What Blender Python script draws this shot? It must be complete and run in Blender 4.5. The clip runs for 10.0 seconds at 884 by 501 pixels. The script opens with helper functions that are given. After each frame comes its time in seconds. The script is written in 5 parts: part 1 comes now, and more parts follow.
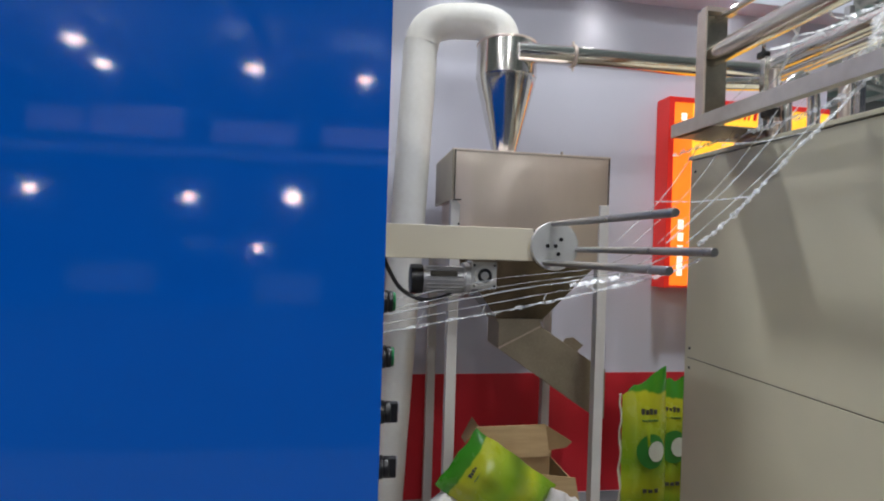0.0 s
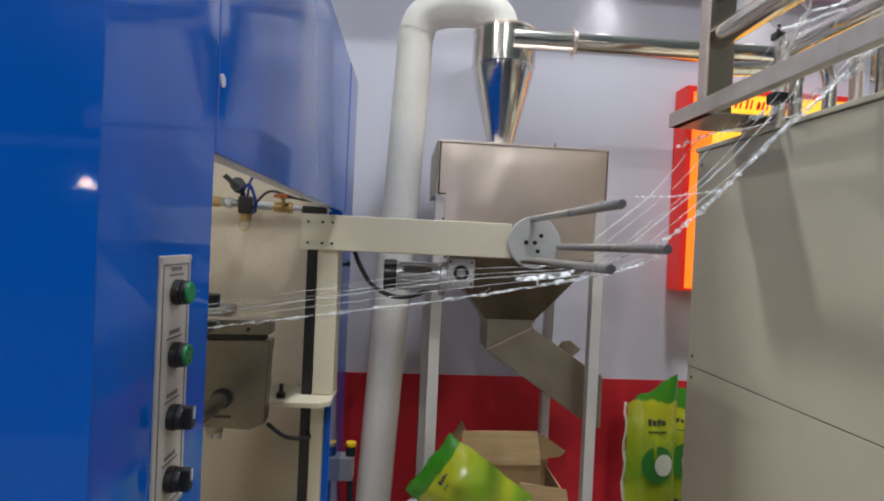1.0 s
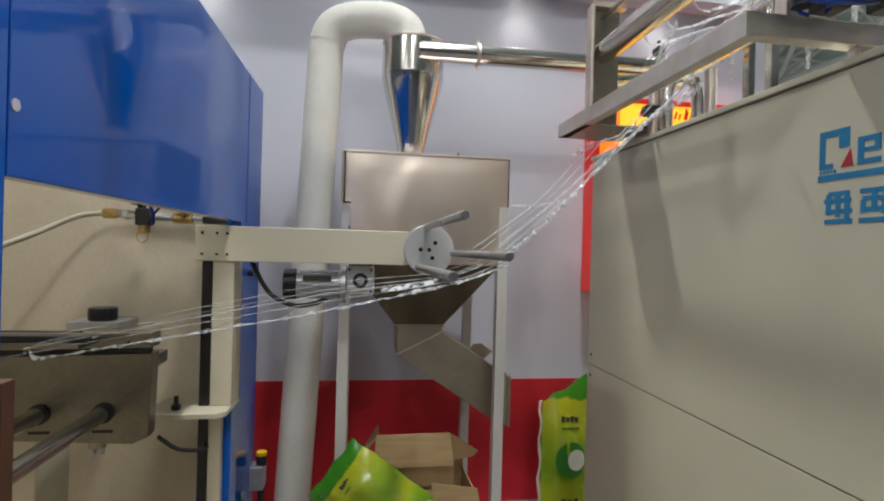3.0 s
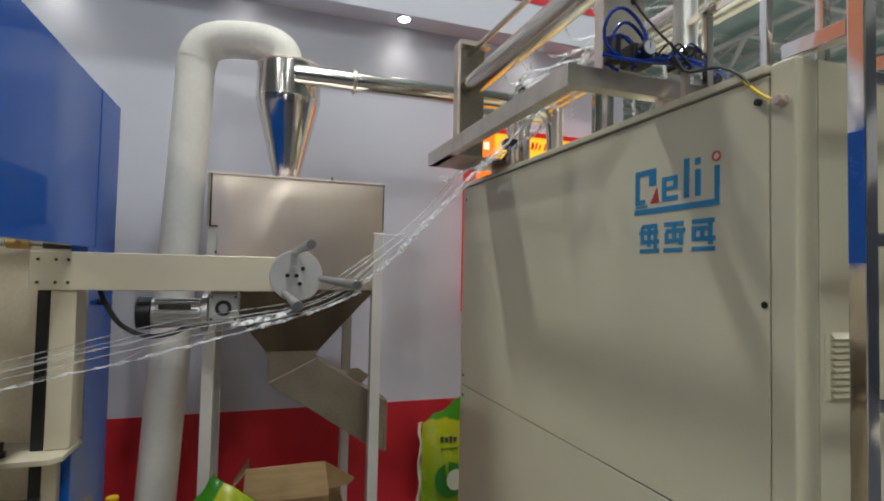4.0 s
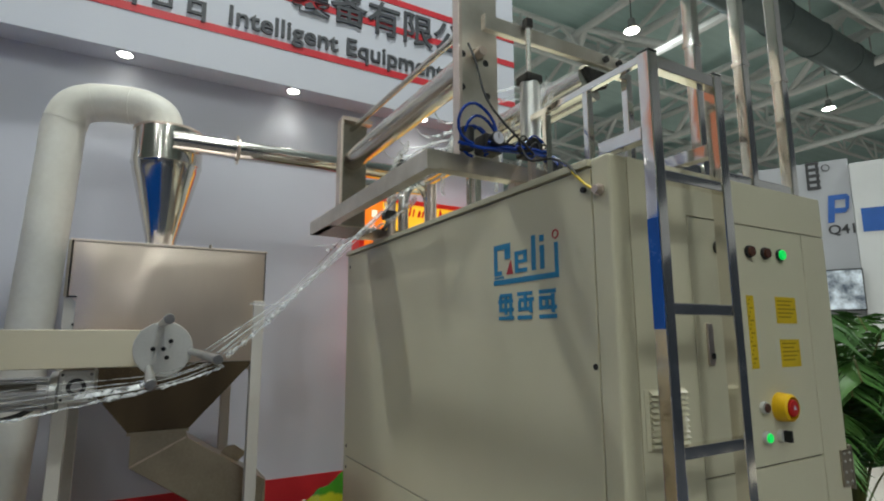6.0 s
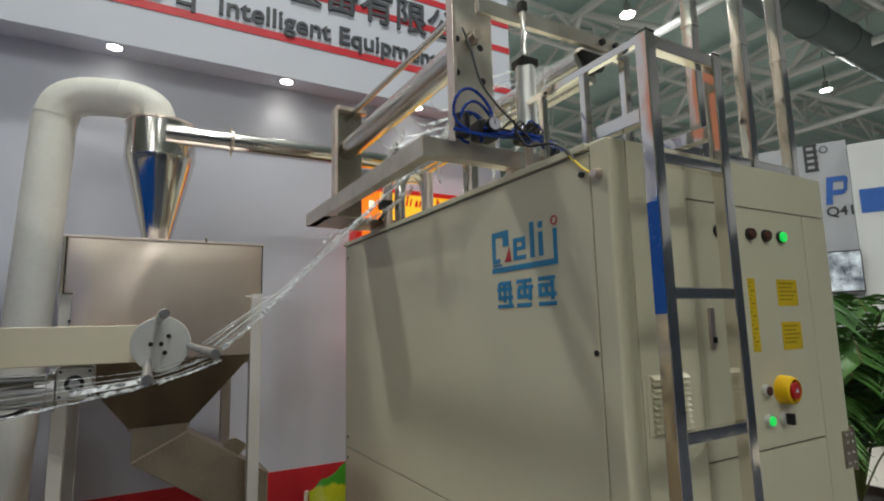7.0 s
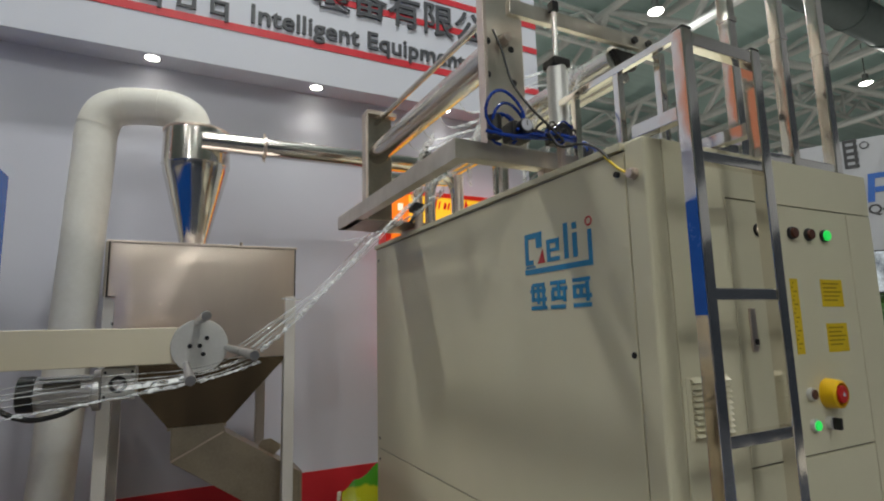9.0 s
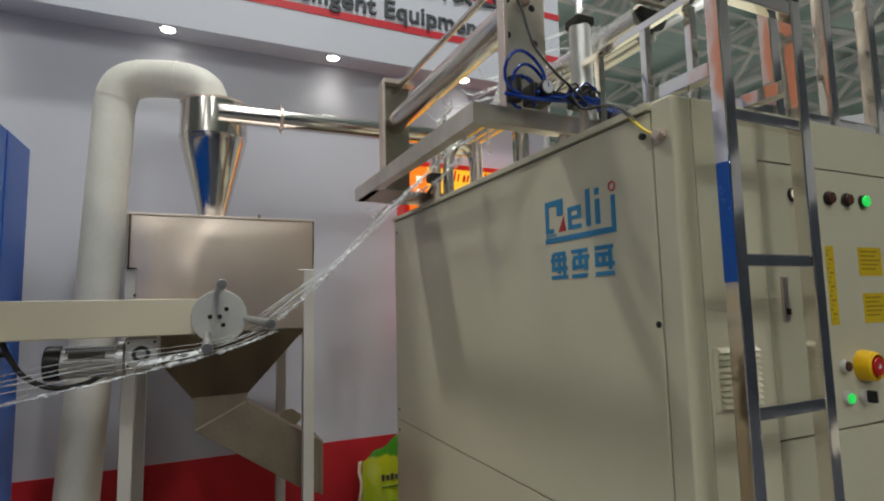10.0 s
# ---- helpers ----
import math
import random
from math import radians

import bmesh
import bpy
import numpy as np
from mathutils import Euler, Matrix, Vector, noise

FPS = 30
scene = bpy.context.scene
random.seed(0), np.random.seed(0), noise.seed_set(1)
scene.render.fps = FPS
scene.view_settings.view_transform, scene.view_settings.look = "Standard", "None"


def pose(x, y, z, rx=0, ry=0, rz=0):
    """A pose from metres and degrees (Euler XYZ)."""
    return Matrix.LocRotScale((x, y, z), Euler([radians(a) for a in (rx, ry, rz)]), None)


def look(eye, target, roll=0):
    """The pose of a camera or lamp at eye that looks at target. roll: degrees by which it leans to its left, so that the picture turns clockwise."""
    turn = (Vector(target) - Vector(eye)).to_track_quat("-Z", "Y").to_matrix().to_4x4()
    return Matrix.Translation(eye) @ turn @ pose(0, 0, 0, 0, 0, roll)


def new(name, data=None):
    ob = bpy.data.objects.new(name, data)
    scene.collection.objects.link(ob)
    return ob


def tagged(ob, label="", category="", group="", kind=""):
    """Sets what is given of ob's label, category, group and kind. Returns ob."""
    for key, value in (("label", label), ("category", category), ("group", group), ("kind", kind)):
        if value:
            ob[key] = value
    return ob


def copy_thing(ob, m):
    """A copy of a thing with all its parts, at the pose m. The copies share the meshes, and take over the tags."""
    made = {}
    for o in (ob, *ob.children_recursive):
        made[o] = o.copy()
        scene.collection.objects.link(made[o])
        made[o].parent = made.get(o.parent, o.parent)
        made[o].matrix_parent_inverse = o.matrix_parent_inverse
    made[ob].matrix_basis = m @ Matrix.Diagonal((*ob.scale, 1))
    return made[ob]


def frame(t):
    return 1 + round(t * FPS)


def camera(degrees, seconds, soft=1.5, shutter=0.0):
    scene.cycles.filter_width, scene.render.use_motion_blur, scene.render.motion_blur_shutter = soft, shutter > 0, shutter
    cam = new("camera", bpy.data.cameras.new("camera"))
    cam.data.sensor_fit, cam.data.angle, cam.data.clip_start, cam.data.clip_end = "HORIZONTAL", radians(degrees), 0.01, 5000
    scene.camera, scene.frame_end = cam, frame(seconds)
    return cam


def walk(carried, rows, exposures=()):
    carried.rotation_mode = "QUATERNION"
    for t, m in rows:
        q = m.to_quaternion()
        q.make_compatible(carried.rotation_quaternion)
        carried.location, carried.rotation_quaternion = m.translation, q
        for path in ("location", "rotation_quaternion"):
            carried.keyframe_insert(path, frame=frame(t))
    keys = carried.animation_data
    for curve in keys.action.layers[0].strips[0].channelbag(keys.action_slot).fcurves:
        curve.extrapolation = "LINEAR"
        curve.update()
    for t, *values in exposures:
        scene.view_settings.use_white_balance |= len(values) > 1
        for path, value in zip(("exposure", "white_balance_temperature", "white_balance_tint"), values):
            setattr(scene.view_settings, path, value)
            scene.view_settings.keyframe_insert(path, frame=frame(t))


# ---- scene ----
cam = camera(79.0, 10.0, soft=2.0)
METRES, EYE, TILT, LEAN, TURN = 0.95, 1.55, 0.0, 0.0, -9.8
ROWS = [
    (0.0, 0.0052, 0.0009, 0.0, 0.135, -0.39, -1.78),
    (0.5, 0.1058, 0.1096, -0.0061, 0.43, -0.01, -2.63),
    (1.0, 0.2899, 0.1136, -0.0042, 5.13, -0.68, -2.62),
    (1.5, 0.436, 0.0833, -0.0027, 10.9, -2.03, -0.86),
    (2.0, 0.4489, 0.0893, 0.0044, 7.92, -1.36, -0.64),
    (3.5, 0.6084, 0.0551, 0.0304, -3.65, 0.79, -1.84),
    (4.0, 0.6676, 0.0332, 0.0434, -9.52, 2.29, -1.23),
    (4.5, 0.7114, 0.0013, 0.0522, -13.38, 4.29, -0.68),
    (5.0, 0.7215, -0.0361, 0.0573, -16.32, 6.68, -0.72),
    (5.5, 0.7308, -0.0595, 0.0631, -19.2, 9.42, -0.66),
    (7.0, 0.7473, -0.0406, 0.0623, -19.84, 7.89, 1.32),
    (7.5, 0.7418, -0.0337, 0.0618, -19.05, 7.82, 1.52),
    (8.0, 0.7358, -0.0329, 0.0596, -18.57, 7.92, 1.52),
    (8.5, 0.7264, -0.0384, 0.0625, -17.37, 8.04, 1.46),
    (9.0, 0.7285, -0.0386, 0.0618, -17.0, 8.19, 1.37),
    (9.5, 0.7326, -0.0254, 0.0588, -16.9, 8.24, 1.27),
    (10.0, 0.7443, -0.0061, 0.0447, -14.86, 5.71, 1.28),
]
# the film camera darkens and warms its picture a little on the way
EXPOSURES = [(0.0, 0.21, 6450, 9), (2.0, 0.29, 6650, 9), (3.5, 0.05, 6800, 5), (4.5, -0.1, 6850, 3), (5.5, -0.19, 6700, -2), (7.0, -0.22, 6950, 2), (10.0, -0.23, 7000, 4)]
walk(cam, [(t, pose(0, 0, EYE, TILT, LEAN, TURN) @ pose(METRES * x, METRES * y, METRES * z, 90 + pitch, roll, yaw)) for t, x, y, z, yaw, pitch, roll in ROWS], EXPOSURES)

# ---- light ----
world = bpy.data.worlds.new("hall_air")
world.use_nodes = True
world.node_tree.nodes["Background"].inputs[0].default_value = (0.55, 0.6, 0.66, 1)
world.node_tree.nodes["Background"].inputs[1].default_value = 0.3
scene.world = world
LAMP_POWER = 330.0
SPOT_POWER = 3.7
LAMP_Z = 9.0
# The last spot is unseen, added for bounce light from behind the camera.
LAMP_SPOTS = [(x, y) for x in (-8.0, 1.4, 10.8, 20.2) for y in (-6.7, 0.7, 8.1) if (x, y) not in ((-8.0, 0.7), (1.4, -6.7), (10.8, -6.7), (20.2, -6.7))] + [(-0.9, 4.4), (-8.0, -14.1)]
# Unseen fill lamps off the grid, added to brighten wall and duct softly.
FILL_SPOTS = {(-3.0, -5.0): 0.25, (0.2, -8.4): 0.5, (-1.4, -11.5): 0.25, (1.4, -6.7): 0.5}
FAR_SPOTS = [(-11.9, -20.7), (-12.3, -23.6), (-5.8, -22.9), (-1.1, -23.7), (8.3, -23.0), (8.3, -31.0)]
for lx, ly in [*LAMP_SPOTS, *FILL_SPOTS]:
    data = bpy.data.lights.new("hall_lamp_light", "AREA")
    data.shape, data.size, data.energy, data.color = "DISK", 0.5, LAMP_POWER * FILL_SPOTS.get((lx, ly), 1.0), (0.94, 0.96, 1.0)
    new("hall_lamp_light", data).matrix_basis = look((lx, ly, LAMP_Z - 0.06), (lx, ly, 0))
# The two leftmost downlights are unseen, added to brighten the left wall.
SPOT_X = (-3.045, -2.15, -1.255, -0.36, 0.535, 1.43, 2.325)
for lx in SPOT_X:
    data = bpy.data.lights.new("downlight_light", "SPOT")
    data.energy, data.spot_size, data.spot_blend, data.shadow_soft_size, data.color = SPOT_POWER, radians(115), 0.9, 0.04, (1.0, 0.97, 0.92)
    new("downlight_light", data).matrix_basis = look((lx, 2.985, 3.085), (lx, 2.985, 0))


# ---- materials ----
def material(name, a, b=None, rough=0.5, metal=0.0, scale=6.0, bump=0.0, grain=120.0, stretch=(1, 1, 1), spread=0.08, coat=0.0, emit=0.0, island=False, trans=0.0, ior=1.45, alpha=1.0, dist=0.004):
    """Two colours mixed by a large and a small noise, roughness that varies, and a fine bump."""
    m = bpy.data.materials.new(name)
    m.use_nodes = True
    n, l = m.node_tree.nodes, m.node_tree.links
    p = n["Principled BSDF"]
    b = b or tuple(c * 0.86 for c in a)
    co = n.new("ShaderNodeTexCoord")
    mp = n.new("ShaderNodeMapping")
    mp.inputs["Scale"].default_value = stretch
    l.new(co.outputs["Object"], mp.inputs[0])
    big, fine = n.new("ShaderNodeTexNoise"), n.new("ShaderNodeTexNoise")
    for t, s, d in ((big, scale, 4.0), (fine, grain, 3.0)):
        t.inputs["Scale"].default_value, t.inputs["Detail"].default_value = s, d
        l.new(mp.outputs[0], t.inputs["Vector"])
    mid = n.new("ShaderNodeMath")
    mid.operation = "MULTIPLY_ADD"
    mid.inputs[1].default_value, mid.inputs[2].default_value = 0.35, -0.17
    l.new(fine.outputs[0], mid.inputs[0])
    add = n.new("ShaderNodeMath")
    l.new(big.outputs[0], add.inputs[0]), l.new(mid.outputs[0], add.inputs[1])
    ramp = n.new("ShaderNodeValToRGB")
    ramp.color_ramp.elements[0].position, ramp.color_ramp.elements[1].position = 0.3, 0.7
    ramp.color_ramp.elements[0].color, ramp.color_ramp.elements[1].color = (*b, 1), (*a, 1)
    l.new(add.outputs[0], ramp.inputs[0])
    l.new(ramp.outputs[0], p.inputs["Base Color"])
    r = n.new("ShaderNodeMapRange")
    r.inputs["To Min"].default_value, r.inputs["To Max"].default_value = max(0.02, rough - spread), min(1, rough + spread)
    l.new(add.outputs[0], r.inputs[0])
    l.new(r.outputs[0], p.inputs["Roughness"])
    p.inputs["Metallic"].default_value = metal
    p.inputs["IOR"].default_value = ior
    if coat:
        p.inputs["Coat Weight"].default_value, p.inputs["Coat Roughness"].default_value = coat, 0.05
    if trans:
        p.inputs["Transmission Weight"].default_value = trans
    if alpha < 1:
        p.inputs["Alpha"].default_value = alpha
    if emit:
        l.new(ramp.outputs[0], p.inputs["Emission Color"])
        p.inputs["Emission Strength"].default_value = emit
    if bump:
        bp = n.new("ShaderNodeBump")
        bp.inputs["Strength"].default_value, bp.inputs["Distance"].default_value = bump, dist
        l.new(fine.outputs[0], bp.inputs["Height"])
        l.new(bp.outputs[0], p.inputs["Normal"])
    return m


WHITE_WALL = material("white_wall_paint", (0.575, 0.585, 0.675), (0.535, 0.545, 0.63), 0.55, scale=1.2, bump=0.02)
RED_WALL = material("red_wall_vinyl", (0.62, 0.028, 0.042), (0.55, 0.024, 0.036), 0.42, scale=2.0, bump=0.03)
FASCIA = material("white_fascia_board", (0.69, 0.71, 0.80), (0.65, 0.67, 0.76), 0.5, scale=1.0, bump=0.02)
RED_STRIPE = material("red_stripe_vinyl", (0.72, 0.05, 0.07), None, 0.4)
GREY_TRIM = material("grey_trim", (0.30, 0.30, 0.32), None, 0.5)
CARPET = material("grey_carpet", (0.17, 0.15, 0.135), (0.12, 0.105, 0.098), 0.95, scale=8, bump=0.6, grain=400)
BLUE = material("blue_gloss_enamel", (0.001, 0.106, 0.54), (0.001, 0.097, 0.50), 0.055, scale=1.5, bump=0.02, grain=7, spread=0.02)
LEG_WHITE = material("white_leg_paint", (0.58, 0.555, 0.53), (0.52, 0.495, 0.47), 0.45, scale=4, bump=0.04)
CREAM = material("cream_powder_coat", (0.70, 0.64, 0.50), (0.66, 0.60, 0.47), 0.42, scale=2.5, bump=0.05, grain=500)
# Cream darkened in colour for the dim interior, with a stained mottle.
SHADED_CREAM = material("shaded_stained_cream", (0.64, 0.56, 0.43), (0.50, 0.43, 0.325), 0.5, scale=2.2, bump=0.06, grain=90, stretch=(1, 1, 0.6))
CABINET = material("ivory_powder_coat", (0.67, 0.635, 0.485), (0.60, 0.565, 0.425), 0.34, scale=1.8, bump=0.04, grain=420)
STEEL = material("brushed_stainless", (0.76, 0.66, 0.59), (0.68, 0.58, 0.52), 0.40, 1.0, scale=3, bump=0.05, grain=60, stretch=(0.3, 0.3, 6), spread=0.07)
STEEL_DULL = material("dull_stainless", (0.45, 0.395, 0.32), (0.33, 0.29, 0.23), 0.38, 1.0, scale=5, bump=0.08, grain=80, spread=0.1)
TUBE = material("wavy_tube_stainless", (0.93, 0.90, 0.85), (0.84, 0.80, 0.75), 0.10, 1.0, scale=5, bump=0.8, grain=6, spread=0.08, dist=0.0035, stretch=(1, 1, 0.6))
HOPPER = material("warm_hopper_stainless", (0.87, 0.74, 0.65), (0.77, 0.655, 0.575), 0.33, 1.0, scale=2.0, grain=7, stretch=(1.5, 1, 0.6), spread=0.02)
GANTRY = material("mottled_gantry_stainless", (0.80, 0.75, 0.68), (0.62, 0.57, 0.50), 0.36, 1.0, scale=9, bump=0.5, grain=9, spread=0.10, dist=0.005)
SEAL = material("dark_sealing_steel", (0.27, 0.25, 0.215), (0.185, 0.172, 0.145), 0.34, 1.0, scale=4, bump=0.06, grain=60, spread=0.08)
ROLLER = material("satin_roller_steel", (0.70, 0.68, 0.64), (0.60, 0.58, 0.54), 0.22, 1.0, scale=4, bump=0.03, grain=60, stretch=(6, 0.3, 6))
# Stainless coloured dark: the funnel faces down and would mirror a dim floor.
FUNNEL = material("shade_dark_stainless", (0.20, 0.16, 0.11), (0.10, 0.082, 0.06), 0.17, 1.0, scale=3, grain=9, stretch=(2, 1, 0.4), spread=0.03)
CHROME = material("polished_stainless", (0.74, 0.72, 0.69), (0.66, 0.64, 0.61), 0.15, 1.0, scale=3, bump=0.02, grain=20, spread=0.05)
ALU = material("cast_aluminium", (0.55, 0.55, 0.56), (0.42, 0.42, 0.44), 0.42, 0.8, scale=20, bump=0.1)
LIGHT_METAL = material("pale_turned_metal", (0.70, 0.70, 0.69), (0.62, 0.62, 0.61), 0.35, 0.5, scale=15, bump=0.04)
ROD_METAL = material("satin_rod_metal", (0.42, 0.42, 0.42), (0.34, 0.34, 0.35), 0.30, 0.9, scale=12)
DUCT = material("white_duct_sleeve", (0.85, 0.83, 0.77), (0.78, 0.755, 0.69), 0.5, scale=5, bump=0.25, grain=40)
BLACK = material("black_plastic", (0.018, 0.018, 0.02), (0.011, 0.011, 0.012), 0.35, scale=20)
RUBBER = material("black_rubber", (0.02, 0.02, 0.022), None, 0.6)
# Dark tone put behind panels and into gaps in place of their shade.
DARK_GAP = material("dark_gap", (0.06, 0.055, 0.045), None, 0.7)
BROWN = material("rust_brown_paint", (0.20, 0.09, 0.055), (0.13, 0.06, 0.04), 0.45, scale=9)
PLATE = material("satin_label_plate", (0.62, 0.58, 0.55), (0.55, 0.51, 0.49), 0.35, 0.3, scale=6)
PRINT_GREY = material("grey_print", (0.16, 0.15, 0.16), None, 0.5)
PRINT_BLACK = material("charcoal_letter", (0.045, 0.045, 0.05), None, 0.45)
# Charcoal print with a little haze mixed into its colour, for the fascia.
PRINT_HAZED = material("hazed_letter", (0.085, 0.09, 0.105), None, 0.45)
GREEN_BUTTON = material("green_button_cap", (0.01, 0.22, 0.06), (0.008, 0.17, 0.05), 0.3)
GREEN_LAMP = material("green_lamp_lens", (0.02, 0.75, 0.12), None, 0.3, emit=0.8)
BROWN_LAMP = material("dark_red_lamp_lens", (0.09, 0.035, 0.025), None, 0.25)
RED_PLASTIC = material("red_plastic", (0.55, 0.02, 0.02), None, 0.3)
YELLOW_PLASTIC = material("yellow_plastic", (0.80, 0.48, 0.01), (0.74, 0.43, 0.01), 0.35)
YELLOW_LABEL = material("yellow_label_film", (0.70, 0.50, 0.02), (0.64, 0.45, 0.02), 0.45)
OCHRE_PRINT = material("ochre_print", (0.36, 0.25, 0.01), None, 0.5)
BRASS = material("worn_brass", (0.60, 0.42, 0.17), (0.45, 0.31, 0.13), 0.3, 0.9, scale=30)
COPPER_RED = material("red_valve_wheel", (0.42, 0.10, 0.03), None, 0.4)
BLUE_HOSE = material("blue_air_hose", (0.008, 0.045, 0.32), None, 0.25, coat=0.4)
BLUE_FILM = material("blue_protective_film", (0.02, 0.10, 0.40), (0.02, 0.085, 0.34), 0.25, scale=12)
HOSE = material("pale_braided_hose", (0.50, 0.45, 0.34), None, 0.45, grain=300, bump=0.3)
LOGO_BLUE = material("logo_blue_vinyl", (0.025, 0.23, 0.45), (0.022, 0.21, 0.42), 0.4)
LOGO_RED = material("logo_red_vinyl", (0.5, 0.04, 0.05), None, 0.4)
CARD = material("corrugated_cardboard", (0.52, 0.36, 0.19), (0.44, 0.30, 0.15), 0.85, scale=7, bump=0.15, stretch=(1, 1, 8))
# A darker tone of the cardboard, for the bottom, support and side flaps.
CARD_DARK = material("darker_cardboard", (0.36, 0.23, 0.11), (0.29, 0.18, 0.09), 0.9, scale=7)
SIGN_RED = material("red_sign_frame", (0.62, 0.02, 0.015), (0.56, 0.018, 0.012), 0.35, emit=0.3)
SIGN_ORANGE = material("lit_orange_acrylic", (1.0, 0.24, 0.02), (1.0, 0.20, 0.015), 0.4, emit=0.7)
SIGN_YELLOW = material("lit_yellow_acrylic", (1.0, 0.55, 0.04), (1.0, 0.48, 0.03), 0.4, emit=0.75)
SIGN_WHITE = material("lit_white_letter", (1.0, 0.85, 0.7), None, 0.4, emit=0.9)
HALL_LENS = material("lit_high_bay_lens", (1.0, 0.98, 0.95), None, 0.4, emit=45.0)
FAR_LENS = material("lit_far_lamp_lens", (1.0, 0.96, 0.92), None, 0.4, emit=85.0)
AISLE = material("added_dark_carpet", (0.040, 0.046, 0.064), (0.028, 0.033, 0.048), 0.95, scale=3, bump=0.5, grain=300)
BOOTH_DARK = material("dark_booth_panel", (0.05, 0.06, 0.085), (0.035, 0.045, 0.065), 0.5, scale=0.8)
BOOTH_PINK = material("lit_pink_header", (0.62, 0.50, 0.66), (0.36, 0.28, 0.44), 0.5, scale=0.9, emit=0.36)
REFLECTOR_RED = material("orange_red_reflector", (0.74, 0.30, 0.17), (0.66, 0.22, 0.12), 0.6, scale=0.5)
LENS = material("lit_lamp_lens", (1.0, 0.98, 0.93), None, 0.4, emit=14.0)
ROOF = material("teal_grey_roof_deck", (0.62, 0.80, 0.79), (0.54, 0.72, 0.71), 0.7, scale=0.6, stretch=(1, 8, 1))
TRUSS = material("white_truss_paint", (0.86, 0.88, 0.88), (0.80, 0.82, 0.82), 0.5)
DUCT_DARK = material("dark_roof_duct", (0.16, 0.20, 0.21), None, 0.5)
HALL_WALL = material("hall_wall_cladding", (0.50, 0.50, 0.52), (0.42, 0.42, 0.45), 0.7, scale=0.3)
HALL_FLOOR = material("hall_concrete", (0.52, 0.48, 0.43), (0.44, 0.40, 0.36), 0.6, scale=0.8, bump=0.1)
BOOTH_GREY = material("grey_booth_panel", (0.50, 0.51, 0.55), None, 0.5, scale=0.8)
BOOTH_WHITE = material("white_booth_panel", (0.78, 0.79, 0.80), None, 0.5, scale=0.8)
BOOTH_BLUE = material("blue_booth_print", (0.03, 0.13, 0.48), None, 0.4)
LEAF = material("palm_leaf", (0.07, 0.17, 0.035), (0.03, 0.09, 0.02), 0.4, scale=3)
STEM = material("palm_stem", (0.12, 0.13, 0.04), None, 0.6)
POT = material("dark_planter", (0.06, 0.045, 0.04), None, 0.5)
SCREEN = material("lit_screen", (0.50, 0.55, 0.62), (0.03, 0.04, 0.06), 0.2, scale=7, emit=0.8)
BAG_CLEAR = material("clear_bag_film", (0.72, 0.66, 0.60), (0.60, 0.54, 0.48), 0.25, scale=9, bump=0.2, grain=30, coat=0.3)
BAG_WHITE = material("crumpled_white_film", (0.66, 0.63, 0.62), (0.50, 0.47, 0.46), 0.3, scale=10, bump=0.4, grain=25)


def bag_material():
    """The bag's print: a green head, yellow-green body and green foot, with a wavy edge between."""
    m = material("printed_bag_film", (0.5, 0.6, 0.03), None, 0.26, scale=9, bump=0.25, grain=28, coat=0.3)
    n, l = m.node_tree.nodes, m.node_tree.links
    co, sep = n.new("ShaderNodeTexCoord"), n.new("ShaderNodeSeparateXYZ")
    wave = n.new("ShaderNodeTexNoise")
    wave.inputs["Scale"].default_value = 3.0
    l.new(co.outputs["Generated"], wave.inputs["Vector"])
    l.new(co.outputs["Generated"], sep.inputs[0])
    add = n.new("ShaderNodeMath")
    add.operation = "MULTIPLY_ADD"
    add.inputs[1].default_value = 0.08
    l.new(wave.outputs[0], add.inputs[0]), l.new(sep.outputs[2], add.inputs[2])
    ramp = n.new("ShaderNodeValToRGB")
    e = ramp.color_ramp.elements
    e[0].position, e[0].color = 0.0, (0.22, 0.36, 0.015, 1)
    e[1].position, e[1].color = 1.0, (0.030, 0.20, 0.010, 1)
    for pos, col in ((0.18, (0.15, 0.28, 0.012, 1)), (0.30, (0.33, 0.37, 0.016, 1)), (0.46, (0.16, 0.29, 0.012, 1)), (0.64, (0.25, 0.34, 0.016, 1)), (0.76, (0.33, 0.37, 0.016, 1)), (0.872, (0.36, 0.38, 0.016, 1)), (0.886, (0.035, 0.19, 0.010, 1))):
        e.new(pos).color = col
    l.new(add.outputs[0], ramp.inputs[0])
    l.new(ramp.outputs[0], n["Principled BSDF"].inputs["Base Color"])
    return m


BAG = bag_material()


